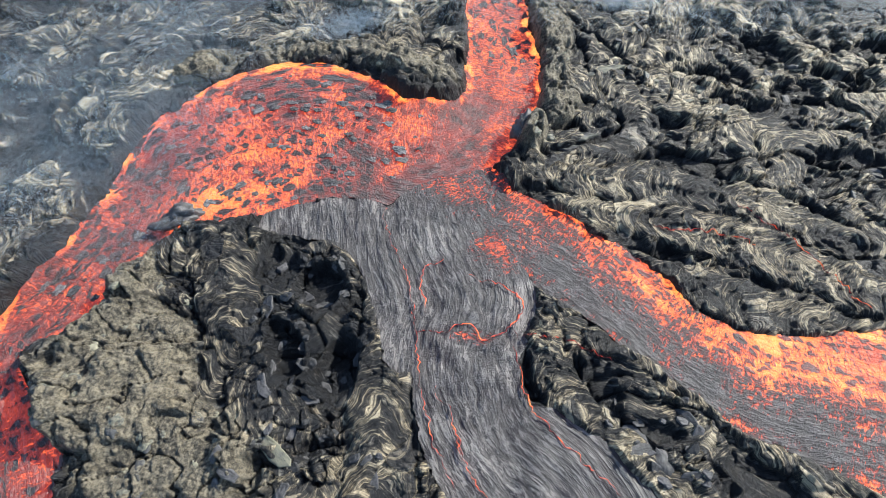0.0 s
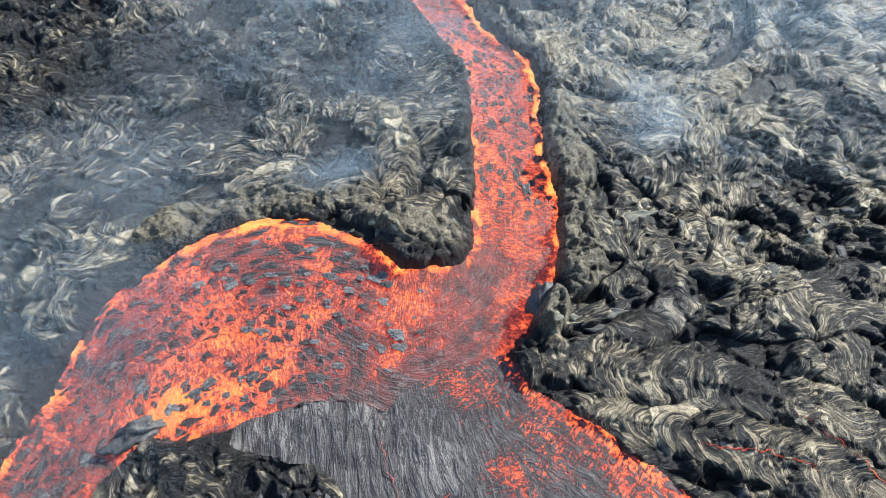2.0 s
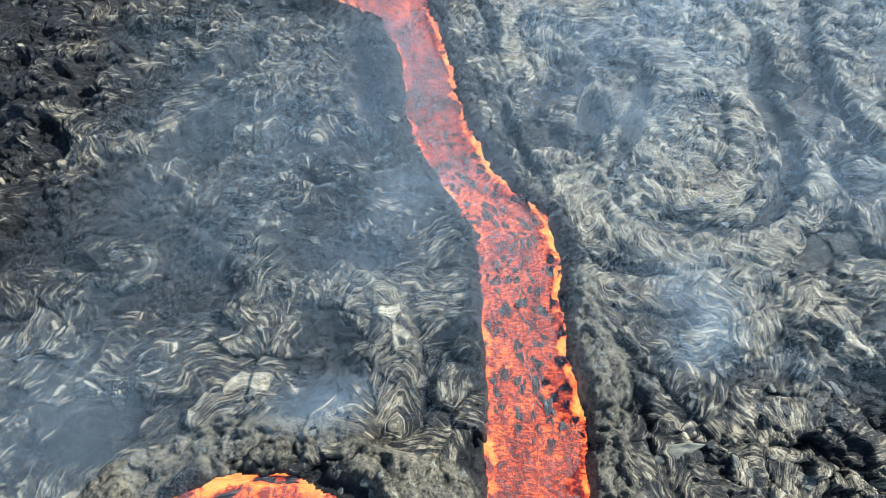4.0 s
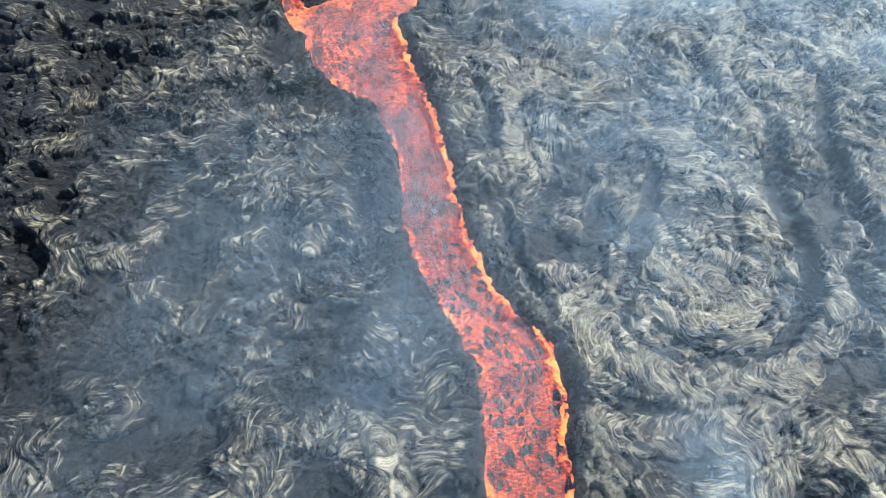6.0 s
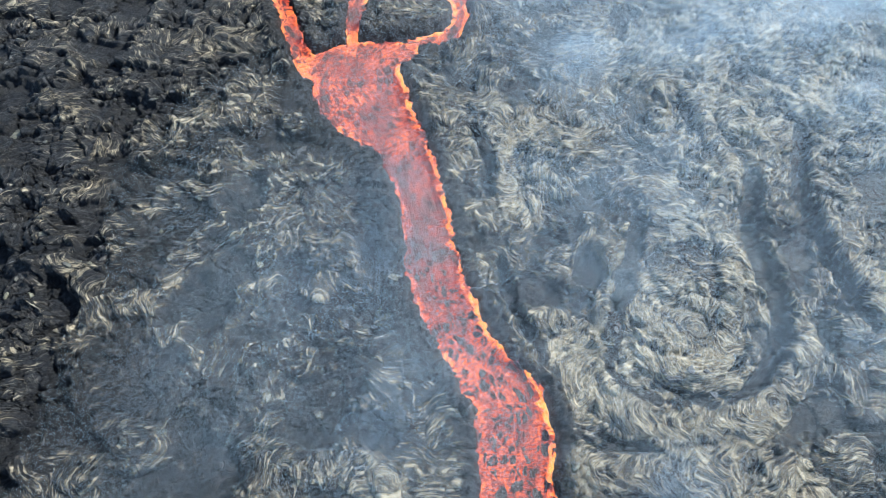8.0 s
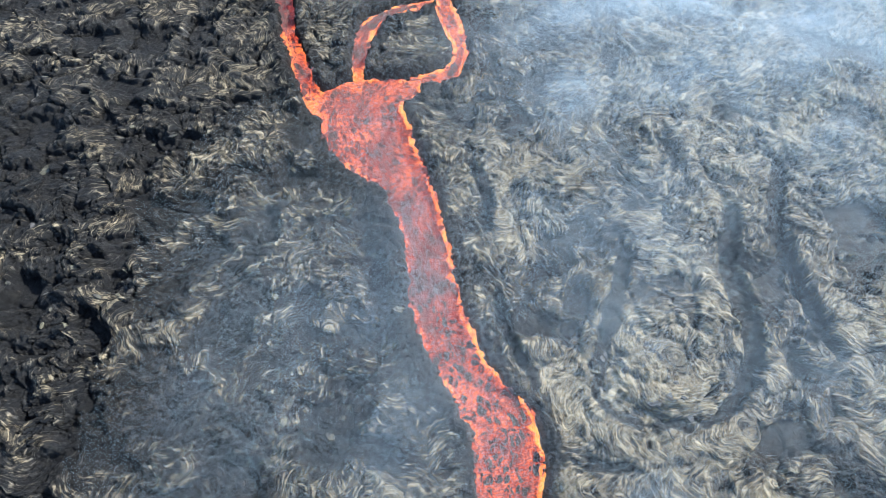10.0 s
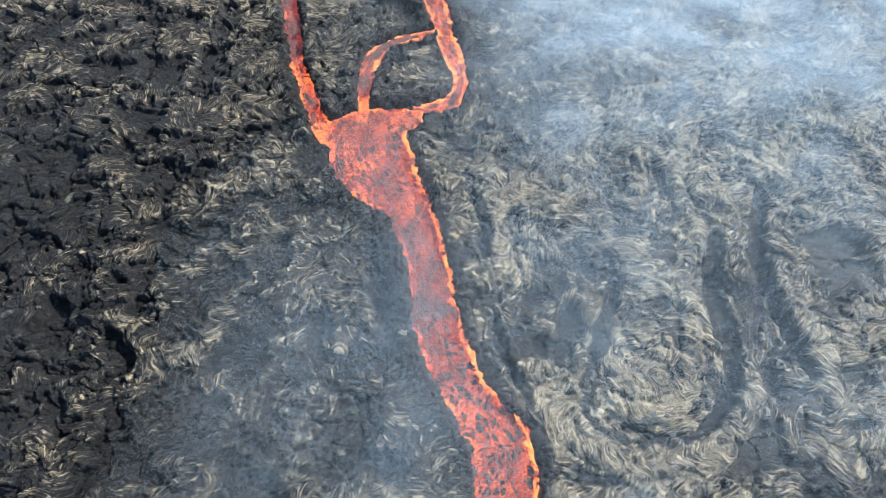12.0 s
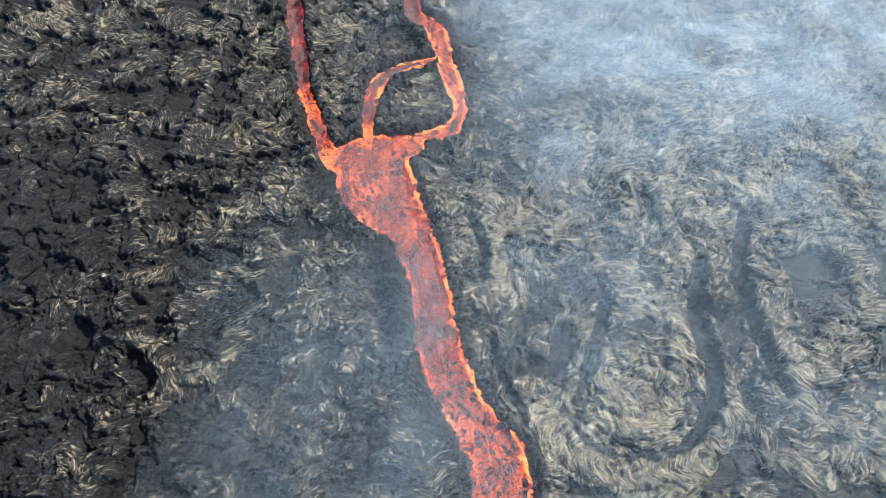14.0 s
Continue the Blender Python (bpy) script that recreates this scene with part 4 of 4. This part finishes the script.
# glowing cracks in the skinned lava
EMBER = Nodes("crack_glow")
heat = EMBER.noise(EMBER.place(), 1.3, 4.0, 0.6)
EMBER = EMBER.finish(Base_Color=(0.05, 0.03, 0.03), Emission_Color=EMBER.ramp(heat, [(0.40, (0.01, 0.001, 0.001)), (0.50, (0.20, 0.014, 0.01)), (0.58, (0.7, 0.075, 0.02)), (0.70, (0.8, 0.24, 0.04))]), Emission_Strength=0.9)
EMBER.cycles.emission_sampling = "NONE"
CRACKS = [
    ([(-5.4, 26), (-4.6, 22.6), (-2.9, 18.6), (-2.1, 14), (-1.8, 10.8), (-1, 6.6), (0.3, 3.5), (1.8, 0.5)], 0.078),
    ([(0.2, 20.3), (-1.7, 19), (-1.3, 15.4)], 0.096), ([(5.6, 14.3), (5.8, 11), (6.6, 8.1), (8.8, 5.2), (12.5, 1.6)], 0.072),
    ([(-1.9, 13.8), (0.4, 13.9), (2.1, 14.5), (3.4, 13.2), (5.6, 14.3), (6.7, 16.2), (5.1, 17.8), (2.3, 18.7)], 0.132),
    ([(26.3, 25.8), (29.9, 23.3), (32.2, 19.8), (34.6, 15.4)], 0.072), ([(18.8, 23.7), (24.1, 22.7), (27.3, 21.5)], 0.060),
    ([(6.4, 13.5), (10.1, 12.8), (13.1, 11.4)], 0.078), ([(0.7, 6.5), (1.9, 3.5), (3, 2.0)], 0.096), ([(-0.5, 9.5), (0.8, 6.8), (1.2, 4.2)], 0.066),
]


def crack(points, wide, seed):
    """A ragged glowing ribbon that follows the skin, thick in the middle and thin at its ends."""
    line, along = rounded([(x, y, 0) for x, y in points], 0.22)
    bm = bmesh.new()
    last = None
    for k, (x, y, _) in enumerate(line):
        a, b = line[max(k - 1, 0)], line[min(k + 1, len(line) - 1)]
        way = Vector((b[0] - a[0], b[1] - a[1], 0)).normalized()
        side = Vector((-way.y, way.x, 0))
        at = Vector((x, y, 0)) + side * (0.35 * noise.noise(Vector((along[k] * 1.1, seed, 0))) + 0.28 * noise.noise(Vector((along[k] * 3.3, seed, 9))))
        w = 0.7 * wide * (0.4 + 1.3 * abs(noise.noise(Vector((along[k] * 0.9, seed, 5))))) * min(1.0, 4 * (k + 1) / len(line), 4 * (len(line) - k) / len(line))
        z = max(ground_at(at.x, at.y), 1.02 + ground_at(at.x, at.y, SWELL)) + 0.05
        pair = [bm.verts.new((at.x + s * side.x * w, at.y + s * side.y * w, z + (0.03 if s == 0 else -0.03))) for s in (-1, 0, 1)]
        if last:
            for p, q in ((0, 1), (1, 2)):
                bm.faces.new((last[p], last[q], pair[q], pair[p]))
        last = pair
    return bm


fan_ob = bpy.data.objects["lava_fan"]
ground_ob = bpy.data.objects["ground"]
for k, (points, wide) in enumerate(CRACKS):
    part("crack", crack(points, wide, 3.7 * k), EMBER, ground_ob if k in (4, 5) else fan_ob, "glowing red crack in the crust")

# ---- smoke: a thin drift of tiny droplets over the field ----
def smoke_share(x, y):
    """The share of the sky's light that the drift holds back at a place."""
    billow = 0.5 + 0.5 * fbm(x / 18.0, y / 18.0, 401, 3)
    wisps = 0.5 + 0.5 * fbm((x + y) / 22.0, (x - y) / 9.0, 411, 2)
    west = step(2, -40, x + 6 * (billow - 0.5))
    share = (0.035 + 0.03 * step(-24, -8, x) * step(54, 66, y)) * step(-50, -25, x) * step(40, 52, y) * (1 - 0.7 * np.sqrt(west) * step(50, 70, y)) + 0.09 * step(-12, -32, x) * step(12, 28, y) * step(58, 44, y)
    share = share + 0.055 * step(52, 64, y) * step(112, 90, y) * step(-44, -24, x) * step(3, -7, x) + 0.05 * step(80, 92, y) * step(128, 114, y) * step(-2, 6, x) * step(34, 18, x) + 0.03 * step(46, 58, y) * step(90, 74, y) * (1 - west) + 0.095 * step(2, 26, x) * step(60, 98, y) + 0.30 * step(-4, 45, x) * step(94, 146, y) + 0.10 * step(110, 138, y) * step(-5, 12, x)
    share = share * (0.6 + 0.7 * billow) * (0.75 + 0.5 * wisps)
    for cx, cy, rx, ry, much in ((21.0, 55.0, 5.0, 8.0, 0.17), (18.5, 50.5, 3.0, 3.0, 0.12), (-10.0, 47.5, 7.0, 3.6, 0.17), (28, 50, 3, 2, 0.12), (-16, 62, 8, 5, 0.04), (-22, 60, 6, 4, 0.06)):
        share = share + much * step(0.0, 0.9, ellipse(x, y, cx, cy, rx, ry)) * wisps * 1.4
    return np.clip(share, 0, 0.42)


def smoke_drift():
    """Sinuous strands, a few millimetres thick where the drift is thin, side by side over the field."""
    lines = [12.0]
    while lines[-1] < 162.0:
        lines.append(lines[-1] + 0.030 + 0.001 * max(40.0 - lines[-1], 0.0) + 0.0006 * max(lines[-1] - 60.0, 0.0))
    lines, steps = np.array(lines), np.linspace(-1, 1, 92)
    gap = np.gradient(lines)[:, None]
    y = np.repeat(lines[:, None], len(steps), axis=1)
    x = steps[None, :] * (46 + 0.46 * y)
    share = smoke_share(x, y)
    y = y + 0.6 * perlin(x / 11.0, y / 11.0, 422) + 0.15 * gap * (np.random.RandomState(7).rand(len(lines), 1) - 0.5)
    z = 4.5 + 0.9 * perlin(x / 11.0, y / 11.0, 421)
    half = 0.5 * gap * share
    count = x.size
    points = np.zeros((2, *x.shape, 3), np.float32)
    for side in (0, 1):
        points[side] = np.stack([x, y + (2 * side - 1) * half, z], -1)
    number = np.arange(count).reshape(x.shape)
    quads = np.stack([number[:, :-1], number[:, 1:], number[:, 1:] + count, number[:, :-1] + count], -1)[(share[:, :-1] > 0.012) & (share[:, 1:] > 0.012)]
    data = bpy.data.meshes.new("smoke")
    data.vertices.add(count * 2)
    data.vertices.foreach_set("co", points.ravel())
    data.loops.add(quads.size)
    data.loops.foreach_set("vertex_index", quads.astype(np.int32).ravel())
    data.polygons.add(len(quads))
    data.polygons.foreach_set("loop_start", np.arange(0, quads.size, 4, dtype=np.int32))
    data.update(calc_edges=True)
    return data


mist = bpy.data.materials.new("smoke_droplets")
mist.use_nodes = True
mt = mist.node_tree
mt.nodes.remove(mt.nodes["Principled BSDF"])
matte, passing, both = mt.nodes.new("ShaderNodeBsdfDiffuse"), mt.nodes.new("ShaderNodeBsdfTranslucent"), mt.nodes.new("ShaderNodeMixShader")
matte.inputs["Color"].default_value = (0.62, 0.79, 0.95, 1)
passing.inputs["Color"].default_value = (0.62, 0.79, 0.95, 1)
both.inputs[0].default_value = 0.35
mt.links.new(matte.outputs[0], both.inputs[1])
mt.links.new(passing.outputs[0], both.inputs[2])
mt.links.new(both.outputs[0], mt.nodes["Material Output"].inputs["Surface"])
data = smoke_drift()
data.materials.append(mist)
tagged(new("smoke", data), "thin blue-white smoke drifting low over the lava", "smoke", kind="stuff")
